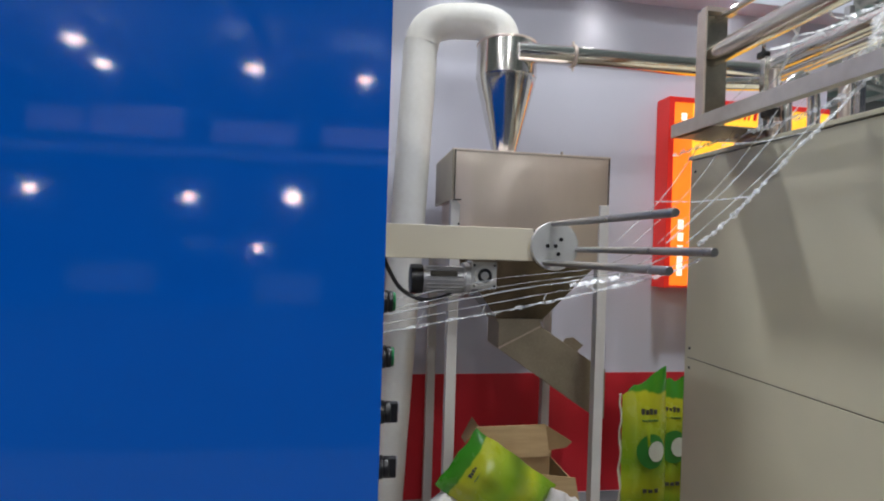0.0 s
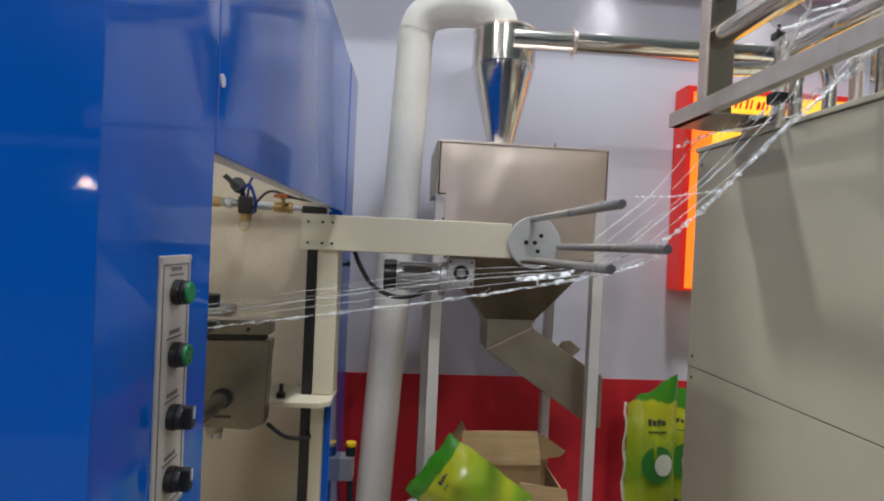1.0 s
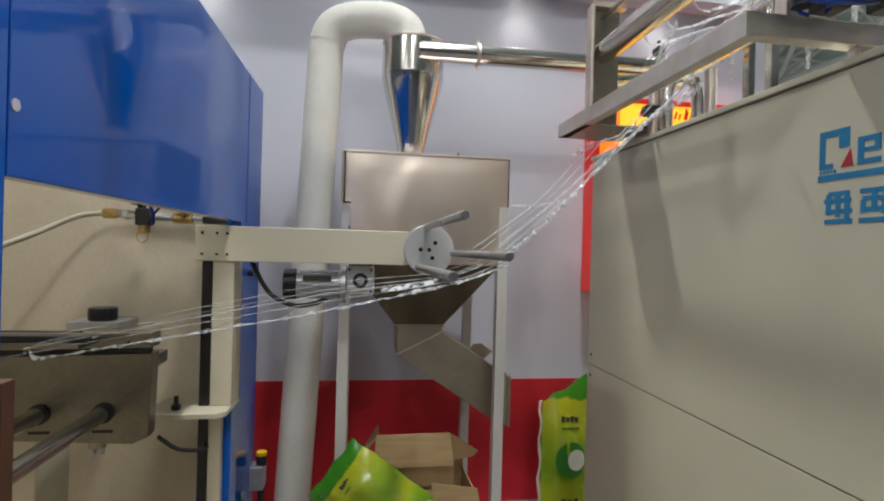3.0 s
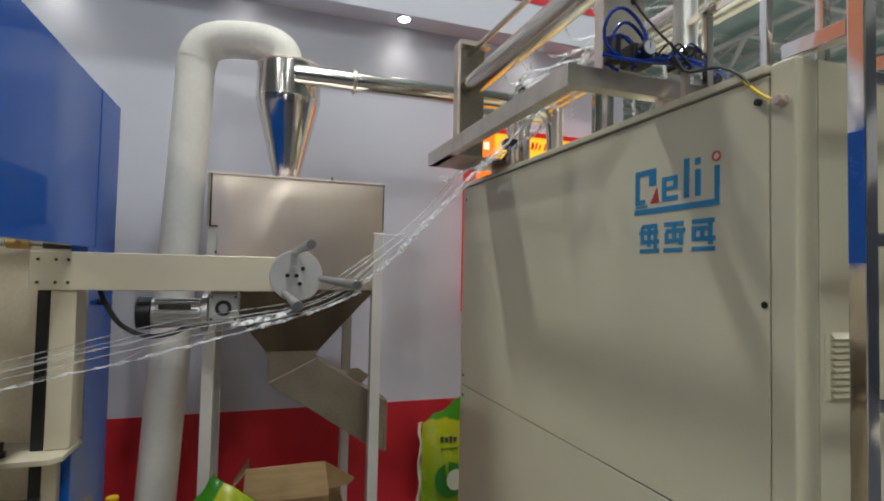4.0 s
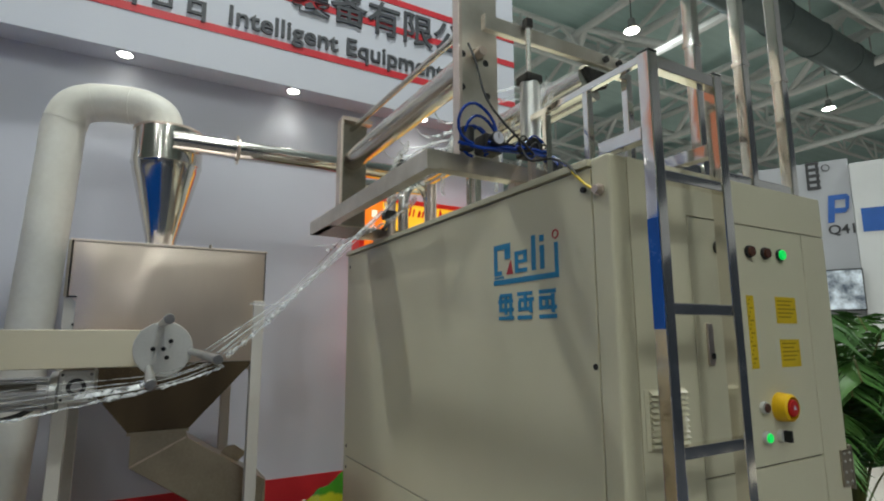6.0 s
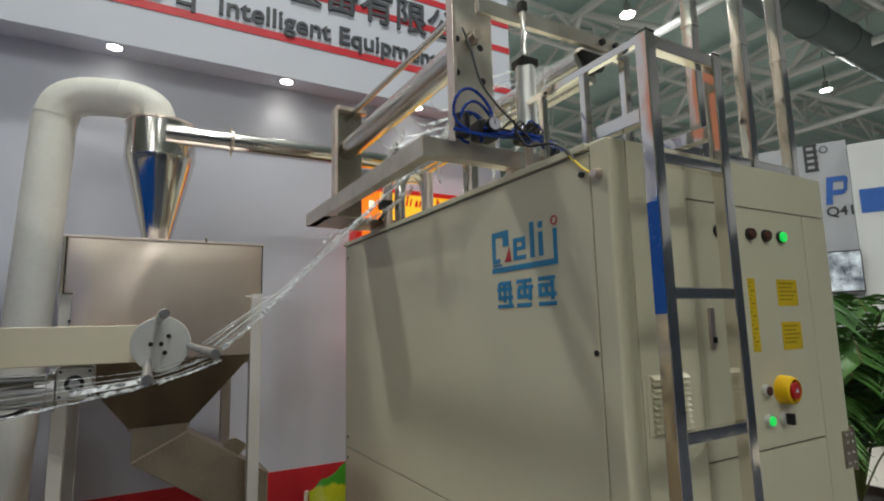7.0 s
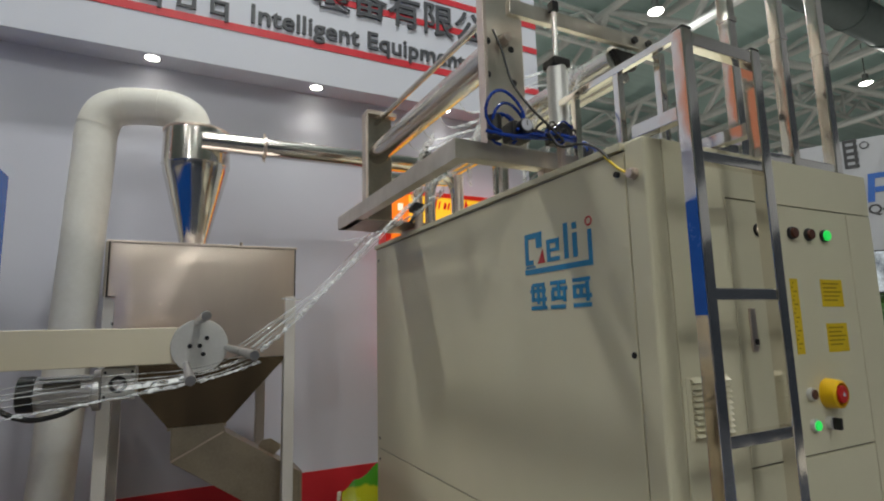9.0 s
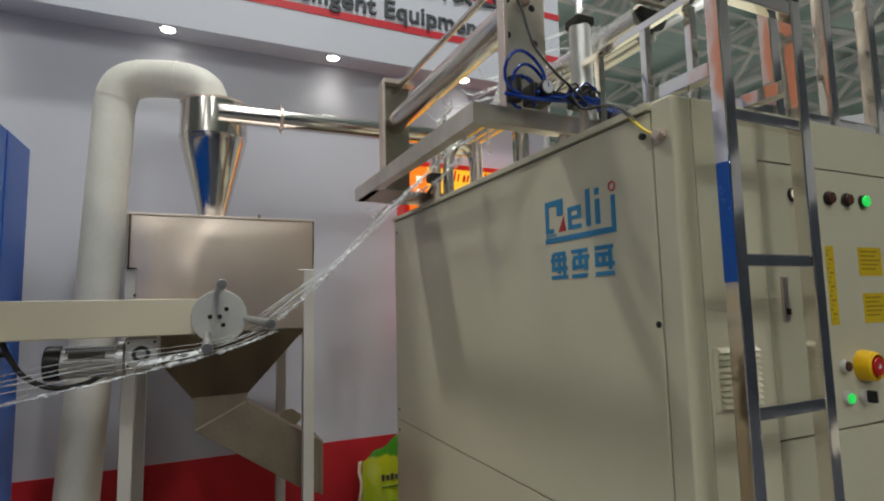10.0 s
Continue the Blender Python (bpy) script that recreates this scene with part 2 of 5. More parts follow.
def film_material():
    """Clear crinkled plastic: mostly see-through, with a bright gloss."""
    m = bpy.data.materials.new("clear_plastic_film")
    m.use_nodes = True
    n, l = m.node_tree.nodes, m.node_tree.links
    p = n["Principled BSDF"]
    p.inputs["Base Color"].default_value = (0.88, 0.90, 0.92, 1)
    p.inputs["Roughness"].default_value = 0.18
    p.inputs["Coat Weight"].default_value = 0.5
    co, t, r = n.new("ShaderNodeTexCoord"), n.new("ShaderNodeTexNoise"), n.new("ShaderNodeMapRange")
    t.inputs["Scale"].default_value, t.inputs["Detail"].default_value = 55.0, 3.0
    l.new(co.outputs["Object"], t.inputs["Vector"])
    r.inputs["From Min"].default_value, r.inputs["From Max"].default_value = 0.42, 0.62
    r.inputs["To Min"].default_value, r.inputs["To Max"].default_value = 0.08, 0.56
    l.new(t.outputs[0], r.inputs[0]), l.new(r.outputs[0], p.inputs["Alpha"])
    b = n.new("ShaderNodeBump")
    b.inputs["Strength"].default_value, b.inputs["Distance"].default_value = 0.8, 0.006
    l.new(t.outputs[0], b.inputs["Height"]), l.new(b.outputs[0], p.inputs["Normal"])
    return m


FILM = film_material()
STRAND = material("white_plastic_strand", (0.80, 0.82, 0.84), None, 0.2, alpha=0.32)

# ---- building helpers ----
ORIGIN = {}


def thing(name, x, y, z, label, category, group="", kind="", turn=0.0):
    """An empty at a thing's base; its parts are given in the world, or, where turn is set, about that base."""
    ob = new(name)
    ob.matrix_basis = pose(x, y, z, 0, 0, turn)
    ob.empty_display_size = 0.1
    ORIGIN[ob] = Vector((0, 0, 0)) if turn else Vector((x, y, z))
    return tagged(ob, label, category, group, kind)


def mesh_of(name, bm, mat, smooth=30):
    me = bpy.data.meshes.new(name)
    for f in bm.faces:
        f.smooth = True
    bm.normal_update()
    limit, normals = math.cos(radians(smooth + 12)), []
    if smooth and len(bm.faces) < 9000:
        # large faces keep their own normal, so that only the rounded edges bend the light
        area = {f: f.calc_area() ** 1.5 for f in bm.faces}
        for f in bm.faces:
            for v in f.verts:
                n = Vector((0, 0, 0))
                for g in v.link_faces:
                    if g.normal.dot(f.normal) > limit:
                        n += g.normal * area[g]
                normals.append((n if n.length > 1e-20 else f.normal).normalized())
    bm.to_mesh(me)
    bm.free()
    if normals:
        me.normals_split_custom_set(normals)
    me.materials.append(mat)
    return me


def part(name, bm, mat, parent, label="", smooth=30):
    """Link a bmesh as one mesh object under a thing or under a part."""
    at = ORIGIN[parent]
    bmesh.ops.translate(bm, verts=bm.verts, vec=-at)
    ob = new(name, mesh_of(name, bm, mat, smooth))
    ob.parent = parent
    ORIGIN[ob] = at
    return tagged(ob, label)


def solo(name, bm, mat, label, category="", kind="", group="", smooth=30):
    return tagged(new(name, mesh_of(name, bm, mat, smooth)), label, category, group, kind)


def box(x0, x1, y0, y1, z0, z1, bevel=0.0, bm=None, seg=2):
    bm = bm or bmesh.new()
    vs = bmesh.ops.create_cube(bm, size=1.0)["verts"]
    for v in vs:
        v.co = Vector((x0 if v.co.x < 0 else x1, y0 if v.co.y < 0 else y1, z0 if v.co.z < 0 else z1))
    if bevel:
        es = list({e for v in vs for e in v.link_edges})
        bmesh.ops.bevel(bm, geom=es, offset=bevel, segments=seg, affect="EDGES", profile=0.5)
    return bm


def rod(a, b, r, r2=None, n=20, bm=None, cap=True, bevel=0.0):
    """A round bar from a to b."""
    bm = bm or bmesh.new()
    a, b = Vector(a), Vector(b)
    m = Matrix.Translation((a + b) / 2) @ (b - a).to_track_quat("Z", "Y").to_matrix().to_4x4()
    g = bmesh.ops.create_cone(bm, cap_ends=cap, segments=n, radius1=r, radius2=r if r2 is None else r2, depth=(b - a).length, matrix=m)
    if bevel:
        es = [e for e in {e for v in g["verts"] for e in v.link_edges} if any(len(f.verts) > 4 for f in e.link_faces)]
        bmesh.ops.bevel(bm, geom=es, offset=bevel, segments=2, affect="EDGES", profile=0.5)
    return bm


def smooth_path(points, steps=8):
    """A Catmull-Rom curve through the points."""
    ps = [Vector(p) for p in points]
    ps = [2 * ps[0] - ps[1], *ps, 2 * ps[-1] - ps[-2]]
    out = []
    for i in range(1, len(ps) - 2):
        a, b, c, d = ps[i - 1:i + 3]
        for k in range(steps):
            t = k / steps
            out.append(0.5 * (2 * b + (c - a) * t + (2 * a - 5 * b + 4 * c - d) * t * t + (3 * b - a - 3 * c + d) * t ** 3))
    return out + [ps[-2]]


def tube(points, r, n=12, bm=None, rough=0.0, flat=1.0, cap=True, seed=0, ragged=0.0):
    """A pipe along points; rough crinkles it, flat squeezes it, ragged swells and shifts it unevenly."""
    bm = bm or bmesh.new()
    ps = [Vector(p) for p in points]
    rnd = random.Random(seed)
    rings, side = [], None
    for i, p in enumerate(ps):
        d = (ps[min(i + 1, len(ps) - 1)] - ps[max(i - 1, 0)]).normalized()
        side = d.orthogonal().normalized() if side is None else (side - d * side.dot(d)).normalized()
        up = d.cross(side)
        ring = []
        swell = 1.0
        if ragged:
            swell = max(0.25, 1 + ragged * rnd.uniform(-1, 1.3))
            p = p + (side * rnd.uniform(-1, 1) + up * rnd.uniform(-1, 1)) * r * ragged * 0.8
        for k in range(n):
            a = 2 * math.pi * k / n
            q = swell * r * (1 + rough * rnd.uniform(-1, 1))
            ring.append(bm.verts.new(p + side * math.cos(a) * q + up * math.sin(a) * q * flat))
        rings.append(ring)
    for u, v in zip(rings, rings[1:]):
        for k in range(n):
            bm.faces.new((u[k], u[(k + 1) % n], v[(k + 1) % n], v[k]))
    if cap:
        bm.faces.new(rings[0][::-1]), bm.faces.new(rings[-1])
    return bm


def prism(poly, axis, a, b, bevel=0.0, bm=None):
    """A flat outline drawn out along an axis from a to b. axis y: outline in x, z; x: in y, z; z: in x, y."""
    bm = bm or bmesh.new()

    def at(p, d):
        return {"y": (p[0], d, p[1]), "x": (d, p[0], p[1]), "z": (p[0], p[1], d)}[axis]
    lo, hi = [bm.verts.new(at(p, a)) for p in poly], [bm.verts.new(at(p, b)) for p in poly]
    fs = [bm.faces.new(lo), bm.faces.new(hi[::-1])]
    for i in range(len(poly)):
        j = (i + 1) % len(poly)
        fs.append(bm.faces.new((lo[j], lo[i], hi[i], hi[j])))
    bmesh.ops.recalc_face_normals(bm, faces=fs)
    if bevel:
        bmesh.ops.bevel(bm, geom=list({e for f in fs for e in f.edges}), offset=bevel, segments=2, affect="EDGES", profile=0.5)
    return bm


def loft(rects, bm=None, cap=True):
    """Rectangles (x0, x1, y0, y1, z) joined one to the next."""
    bm = bm or bmesh.new()
    rings = [[bm.verts.new(p) for p in ((x0, y0, z), (x1, y0, z), (x1, y1, z), (x0, y1, z))] for x0, x1, y0, y1, z in rects]
    for u, v in zip(rings, rings[1:]):
        for k in range(4):
            bm.faces.new((u[k], u[(k + 1) % 4], v[(k + 1) % 4], v[k]))
    if cap:
        bm.faces.new(rings[0][::-1]), bm.faces.new(rings[-1])
    bmesh.ops.recalc_face_normals(bm, faces=bm.faces)
    return bm


def lathe(profile, centre, n=40, bm=None):
    """A turned shape about a vertical axis from (radius, z) pairs."""
    bm = bm or bmesh.new()
    rings = [[bm.verts.new((centre[0] + r * math.cos(2 * math.pi * k / n), centre[1] + r * math.sin(2 * math.pi * k / n), z)) for k in range(n)] for r, z in profile]
    for u, v in zip(rings, rings[1:]):
        for k in range(n):
            bm.faces.new((u[k], u[(k + 1) % n], v[(k + 1) % n], v[k]))
    bm.faces.new(rings[0][::-1]), bm.faces.new(rings[-1])
    bmesh.ops.recalc_face_normals(bm, faces=bm.faces)
    return bm


def words(name, text, size, m, mat, parent, depth=0.004, bold=0.0, width=None):
    """Letters of the built-in font as a mesh, laid at the pose m; width stretches them to a length."""
    cu = bpy.data.curves.new(name, "FONT")
    cu.body, cu.size, cu.extrude, cu.offset = text, size, depth, bold
    tmp = new(name, cu)
    bpy.context.view_layer.update()
    me = bpy.data.meshes.new_from_object(tmp.evaluated_get(bpy.context.evaluated_depsgraph_get()))
    bpy.data.objects.remove(tmp)
    xs = [v.co.x for v in me.vertices]
    k = width / (max(xs) - min(xs)) if width else 1.0
    me.transform(Matrix.Translation(-ORIGIN[parent]) @ m @ Matrix.Diagonal((k, 1, 1, 1)))
    me.materials.clear()
    me.materials.append(mat)
    ob = new(name, me)
    ob.parent = parent
    ORIGIN[ob] = ORIGIN[parent]
    return ob


# ---- hall and booth ----
def build_setting():
    solo("floor", box(-30, 36, -50, 26, -0.2, 0.0), HALL_FLOOR, "grey concrete floor of the exhibition hall", "floor", "structure")
    solo("carpet", box(-4.0, 3.1, -3.0, 3.1, 0.002, 0.008), CARPET, "grey booth carpet on the hall floor", "carpet", "structure")
    # Two dark carpets, added to darken reflections and cut bounce off the floor.
    solo("added_aisle_carpet", box(-14.0, 12.0, -13.0, -3.0, 0.002, 0.008), AISLE, "dark carpet added along the aisle to darken reflections", "carpet", "structure")
    solo("added_side_carpet", box(3.1, 6.6, -3.0, 8.0, 0.002, 0.008), AISLE, "dark carpet added along the side aisle to darken reflections", "carpet", "structure")
    solo("wall_back", box(-4.0, 3.1, 3.1, 3.22, 0.0, 4.4), WHITE_WALL, "white painted booth back wall", "wall", "structure")
    solo("wainscot", box(-4.0, 3.1, 3.096, 3.1, 0.07, 0.803), RED_WALL, "red vinyl band along the foot of the wall", "wall panel", "structure")
    solo("baseboard", box(-4.0, 3.1, 3.088, 3.1, 0.008, 0.07), GREY_TRIM, "grey skirting under the red band", "baseboard", "structure")
    fascia = thing("fascia", -0.4, 2.93, 3.1, "white sign fascia with red stripes and charcoal letters", "fascia", "", "structure")
    part("panel", box(-4.0, 3.1, 2.93, 3.1, 3.1, 4.4, 0.003), FASCIA, fascia)
    # added out of view, so that the ladder tubes mirror some orange
    part("red_reflector", box(-3.9, -1.5, 2.922, 2.93, 3.3, 4.3), REFLECTOR_RED, fascia, "unseen orange-red reflector panel")
    part("stripe", box(0.2, 3.1, 2.9265, 2.93, 3.325, 3.372), RED_STRIPE, fascia, "red stripe")
    part("stripe", box(0.2, 3.1, 2.9265, 2.93, 3.655, 3.70), RED_STRIPE, fascia, "red stripe")
    part("stripe", box(0.2, 3.1, 2.9265, 2.93, 3.86, 3.905), RED_STRIPE, fascia, "red stripe")
    words("lettering", "Intelligent Equipment", 0.165, pose(1.02, 2.924, 3.40, 90), PRINT_HAZED, fascia, 0.006, 0.0025, 1.43)
    for k in range(4):
        x = 0.30 + k * 0.17
        for x0, x1, z0, z1 in ((x, x + 0.022, 3.40, 3.485), (x + 0.075, x + 0.098, 3.365 if k % 2 else 3.40, 3.485), (x + 0.02, x + 0.078, 3.40, 3.418), (x + 0.02, x + 0.078, 3.467, 3.485)):
            part("letter_bar", box(x0, x1, 2.918, 2.93, z0, z1), PRINT_HAZED, fascia, "charcoal letter bar")
    words("large_lettering", "装备有限公司", 0.25, pose(1.38, 2.924, 3.63, 90), PRINT_HAZED, fascia, 0.008, 0.003)
    for lx in SPOT_X:
        d = thing("downlight", lx, 2.985, 3.1, "lit round recessed downlight in the soffit", "downlight", "soffit downlights")
        part("trim_ring", lathe([(0.036, 3.098), (0.050, 3.096), (0.050, 3.101), (0.036, 3.101)], (lx, 2.985), 24), WHITE_WALL, d)
        part("lens", rod((lx, 2.985, 3.0955), (lx, 2.985, 3.0985), 0.035, n=24), LENS, d, "glowing white lens")
    # the hall around the booth
    solo("ceiling", box(-30, 36, -50, 26, 10.6, 10.8), ROOF, "teal-grey steel roof deck of the hall", "ceiling", "structure")
    solo("wall_west", box(-30.2, -30, -50, 26, 0, 10.6), HALL_WALL, "pale hall wall", "wall", "structure")
    solo("wall_east", box(36, 36.2, -50, 26, 0, 10.6), HALL_WALL, "pale hall wall", "wall", "structure")
    solo("wall_south", box(-30, 36, -50.2, -50, 0, 10.6), HALL_WALL, "pale hall wall", "wall", "structure")
    solo("wall_north", box(-30, 36, 26, 26.2, 0, 10.6), HALL_WALL, "pale hall wall", "wall", "structure")
    truss = bmesh.new()
    for i in range(18):
        y0, y1 = -46 + i * 4.0, -42 + i * 4.0
        for dx in (-0.8, 0.8):
            rod((dx, y0, 10.2), (dx, y1, 10.2), 0.12, n=8, bm=truss, cap=False)
            rod((dx, y0, 10.2), (0, y0 + 2, 8.9), 0.095, n=8, bm=truss, cap=False)
            rod((0, y0 + 2, 8.9), (dx, y1, 10.2), 0.095, n=8, bm=truss, cap=False)
        rod((0, y0, 8.9), (0, y1, 8.9), 0.13, n=8, bm=truss, cap=False)
        rod((-0.8, y0, 10.2), (0.8, y0, 10.2), 0.05, n=8, bm=truss, cap=False)
        rod((-0.8, y0, 10.2), (0.8, y1, 10.2), 0.07, n=8, bm=truss, cap=False)
    first = solo("roof_truss", truss, TRUSS, "white tubular steel roof truss", "truss", "structure", "roof trusses")
    first.matrix_basis = pose(-16, 0, 0)
    for i in range(1, 8):
        copy_thing(first, pose(-16 + 5.6 * i, 0, 0))
    cross = bmesh.new()
    for i in range(22):
        x0, x1 = -28.5 + i * 2.9, -25.6 + i * 2.9
        rod((x0, 0, 10.3), (x1, 0, 10.3), 0.07, n=8, bm=cross, cap=False)
        rod((x0, 0, 9.3), (x1, 0, 9.3), 0.07, n=8, bm=cross, cap=False)
        rod((x0, 0, 9.3), (x0, 0, 10.3), 0.05, n=8, bm=cross, cap=False)
        rod((x0, 0, 9.3), (x0 + 1.45, 0, 10.3), 0.055, n=8, bm=cross, cap=False)
        rod((x0 + 1.45, 0, 10.3), (x1, 0, 9.3), 0.055, n=8, bm=cross, cap=False)
    lateral = solo("cross_truss", cross, TRUSS, "white cross truss between the roof trusses", "truss", "structure", "cross trusses")
    lateral.matrix_basis = pose(0, -6, 0)
    for y in (0.0, 5.2, 10.4, 15.6, 20.8):
        copy_thing(lateral, pose(0, y, 0))
    purlins = bmesh.new()
    for i in range(12):
        box(-30, 36, -21 + i * 4.0, -20.85 + i * 4.0, 10.4, 10.6, 0, purlins)
    solo("purlins", purlins, TRUSS, "white purlins under the roof deck", "purlin", "structure")
    # the added fill lamps get the same fixture as the hall lamps
    for lx, ly in [*LAMP_SPOTS, *FILL_SPOTS, *FAR_SPOTS]:
        d = thing("hall_lamp", lx, ly, LAMP_Z, "lit round high-bay lamp hanging from the roof", "lamp", "hall lamps")
        part("housing", lathe([(0.18, LAMP_Z), (0.16, LAMP_Z + 0.08), (0.09, LAMP_Z + 0.14), (0.08, LAMP_Z + 0.30)], (lx, ly), 24), ALU, d)
        far = (lx, ly) in FAR_SPOTS
        part("lens", rod((lx, ly, LAMP_Z - 0.012), (lx, ly, LAMP_Z - 0.002), 0.31 if far else 0.17, n=24), FAR_LENS if far else HALL_LENS, d, "glowing white lens")
        part("cable", rod((lx, ly, LAMP_Z + 0.34), (lx, ly, 10.6), 0.012, n=6), BLACK, d)
    d = thing("roof_duct", 6.0, 5.7, 8.9, "dark round air duct hung under the roof", "duct")
    a, b = Vector((6.0, 5.7, 8.95)), Vector((35.0, 6.9, 8.95))
    for k in range(16):
        p0, p1 = a.lerp(b, k / 16), a.lerp(b, (k + 1) / 16)
        part("duct_section", rod(p0, p1, 0.42, n=24, cap=False), DUCT_DARK, d)
        part("hanger", rod((p1.x, p1.y, p1.z + 0.42), (p1.x, p1.y, 10.6), 0.02, n=6), TRUSS, d)
        part("joint_band", rod(p1.lerp(p0, 0.02), p1.lerp(p0, -0.02), 0.445, n=24), DUCT_DARK, d)


def build_lightbox():
    """The red-framed light box on the back wall."""
    s = thing("lightbox_sign", 2.4, 3.05, 1.34, "lit orange and yellow light box with red frame", "sign")
    part("frame", box(1.875, 3.0, 2.99, 3.1, 1.345, 2.50, 0.004), SIGN_RED, s, "red frame")
    part("side_trim", box(1.868, 1.905, 2.955, 3.09, 1.345, 2.50, 0.004), SIGN_RED, s, "red side panel")
    part("orange_panel", box(1.908, 2.030, 2.965, 2.989, 1.36, 2.47), SIGN_ORANGE, s, "glowing orange acrylic")
    part("yellow_panel", box(2.033, 2.985, 2.965, 2.989, 1.36, 2.47), SIGN_YELLOW, s, "glowing yellow acrylic")
    for x, w, h in ((2.15, 0.05, 0.055), (2.215, 0.05, 0.085), (2.28, 0.016, 0.055), (2.31, 0.05, 0.055), (2.375, 0.05, 0.055), (2.44, 0.02, 0.085), (2.475, 0.05, 0.055)):
        part("letter_shape", prism([(x, 2.392), (x + 0.012, 2.392 + h * 0.8), (x + 0.024, 2.392 + h * 0.8), (x + 0.012, 2.392)], "y", 2.961, 2.966), SIGN_RED, s, "red letter shape")
        part("letter_shape", prism([(x + w * 0.55, 2.392), (x + w * 0.55 + 0.010, 2.392 + h * 0.6), (x + w * 0.55 + 0.020, 2.392 + h * 0.6), (x + w * 0.55 + 0.010, 2.392)], "y", 2.961, 2.966), SIGN_RED, s, "red letter shape")
    part("top_trim", box(1.908, 2.985, 2.958, 2.99, 2.47, 2.50, 0.002), SIGN_RED, s, "red top edge")
    for z, h in ((1.42, 0.12), (1.57, 0.035), (1.63, 0.05), (1.70, 0.06), (2.36, 0.045)):
        part("letter_shape", box(1.955, 1.99, 2.961, 2.966, z, z + h), SIGN_WHITE, s, "pale letter shape")


# ---- blue machine ----
def knob(parent, x, y, z, kind):
    """A control on the strip, which faces +x."""
    base = part("control", rod((x, y, z), (x + 0.008, y, z), 0.0145, n=24, bevel=0.001), BLACK, parent)
    if kind == "green":
        part("cap", rod((x + 0.008, y, z), (x + 0.015, y, z), 0.0135, n=24, bevel=0.002), BLACK, base)
        part("button_face", rod((x + 0.013, y, z), (x + 0.018, y, z), 0.0122, n=24, bevel=0.002), GREEN_BUTTON, base, "green push button face")
    else:
        part("collar", rod((x + 0.008, y, z), (x + 0.016, y, z), 0.0135, n=24, bevel=0.002), BLACK, base)
        part("lever", box(x + 0.010, x + 0.025, y - 0.006, y + 0.006, z - 0.0125, z + 0.0125, 0.002), BLACK, base)
        part("pointer", box(x + 0.025, x + 0.0262, y - 0.0015, y + 0.0015, z - 0.001, z + 0.0125), WHITE_WALL, base, "white pointer mark")


def build_blue_machine():
    m = thing("packing_machine", 0.0395, 0.553, 0.0, "glossy blue packing machine with an open cream interior", "machine", turn=-1.15)
    part("front_panel", prism([(-2.2, 0.001), (0.0, -0.024), (0.0, -0.0222), (-2.2, 0.021)], "z", 0.06, 2.25, 0.0006), BLUE, m)
    part("corner_panel", box(-0.035, 0.0, -0.0222, 0.235, 0.06, 2.25, 0.0008), BLUE, m)
    hood = part("hood_door", box(-0.035, 0.0, 0.239, 1.664, 1.652, 2.25, 0.004), BLUE, m)
    part("latch_dot", rod((0.0, 0.252, 1.752), (0.002, 0.252, 1.752), 0.009, n=16), WHITE_WALL, hood, "white round sticker")
    # sheet behind the hood, coloured dark like a shaded gap
    part("hood_dark_back", box(-0.05, -0.036, 0.241, 1.66, 1.66, 2.24), DARK_GAP, m)
    part("rear_column", prism([(1.50, 0.0), (1.50, 0.96), (1.58, 1.04), (1.58, 1.653), (1.668, 1.653), (1.668, 2.25), (1.93, 2.25), (1.93, 0.0)], "x", -0.05, 0.002, 0.003), BLUE, m)
    part("top_rail", box(-2.2, -0.05, 0.03, 0.07, 2.19, 2.246, 0.003), BLUE, m)
    part("top_rail", box(-2.2, -0.05, 1.80, 1.84, 2.19, 2.246, 0.003), BLUE, m)
    part("top_cover", box(-2.2, -1.22, 0.03, 1.80, 2.248, 2.256, 0.002), BLUE, m)
    part("rear_panel", box(-2.2, -0.05, 1.78, 1.80, 0.0, 2.22), SHADED_CREAM, m, "cream rear panel")
    part("front_lining", box(-1.22, -0.05, 0.031, 0.035, 0.06, 2.19), CREAM, m, "cream lining")
    part("inner_panel", box(-1.25, -1.22, 0.04, 1.78, 0.0, 2.2), SHADED_CREAM, m, "cream inner wall")
    part("side_panel", box(-2.23, -2.2, 0.0, 1.80, 0.06, 2.25, 0.006), BLUE, m)
    part("bottom_tray", box(-1.22, -0.04, 0.05, 1.78, 0.02, 0.05), CREAM, m, "cream floor plate")
    part("upper_post", box(-0.064, 0.010, 1.455, 1.575, 0.985, 1.505, 0.003), CREAM, m, "cream upright")
    part("lower_post", box(-0.066, -0.022, 1.455, 1.49, 0.0, 0.965, 0.003), CREAM, m, "cream upright")
    part("shelf", prism([(-0.25, 1.36), (-0.02, 1.36), (0.012, 1.39), (0.012, 1.575), (-0.25, 1.575)], "z", 0.965, 0.983, 0.002), CREAM, m, "cream bracket shelf")
    part("guide_rail", box(-0.103, -0.068, 1.46, 1.495, 0.0, 1.62, 0.003), BLACK, m, "black guide rail")
    part("brown_post", box(-0.124, -0.098, 0.40, 0.435, 0.0, 1.33, 0.002), BROWN, m, "rust-brown upright")
    bolt = part("bolt", rod((-0.165, 1.42, 0.983), (-0.165, 1.42, 1.0), 0.016, n=6), BLACK, m)
    part("washer", rod((-0.165, 1.42, 1.0), (-0.165, 1.42, 1.03), 0.008, n=12), BLACK, bolt)
    part("cable", tube(smooth_path([(-0.18, 1.30, 0.93), (-0.12, 1.32, 0.88), (-0.06, 1.40, 0.85), (-0.09, 1.50, 0.84)]), 0.007, 8), RUBBER, m, "black cable")
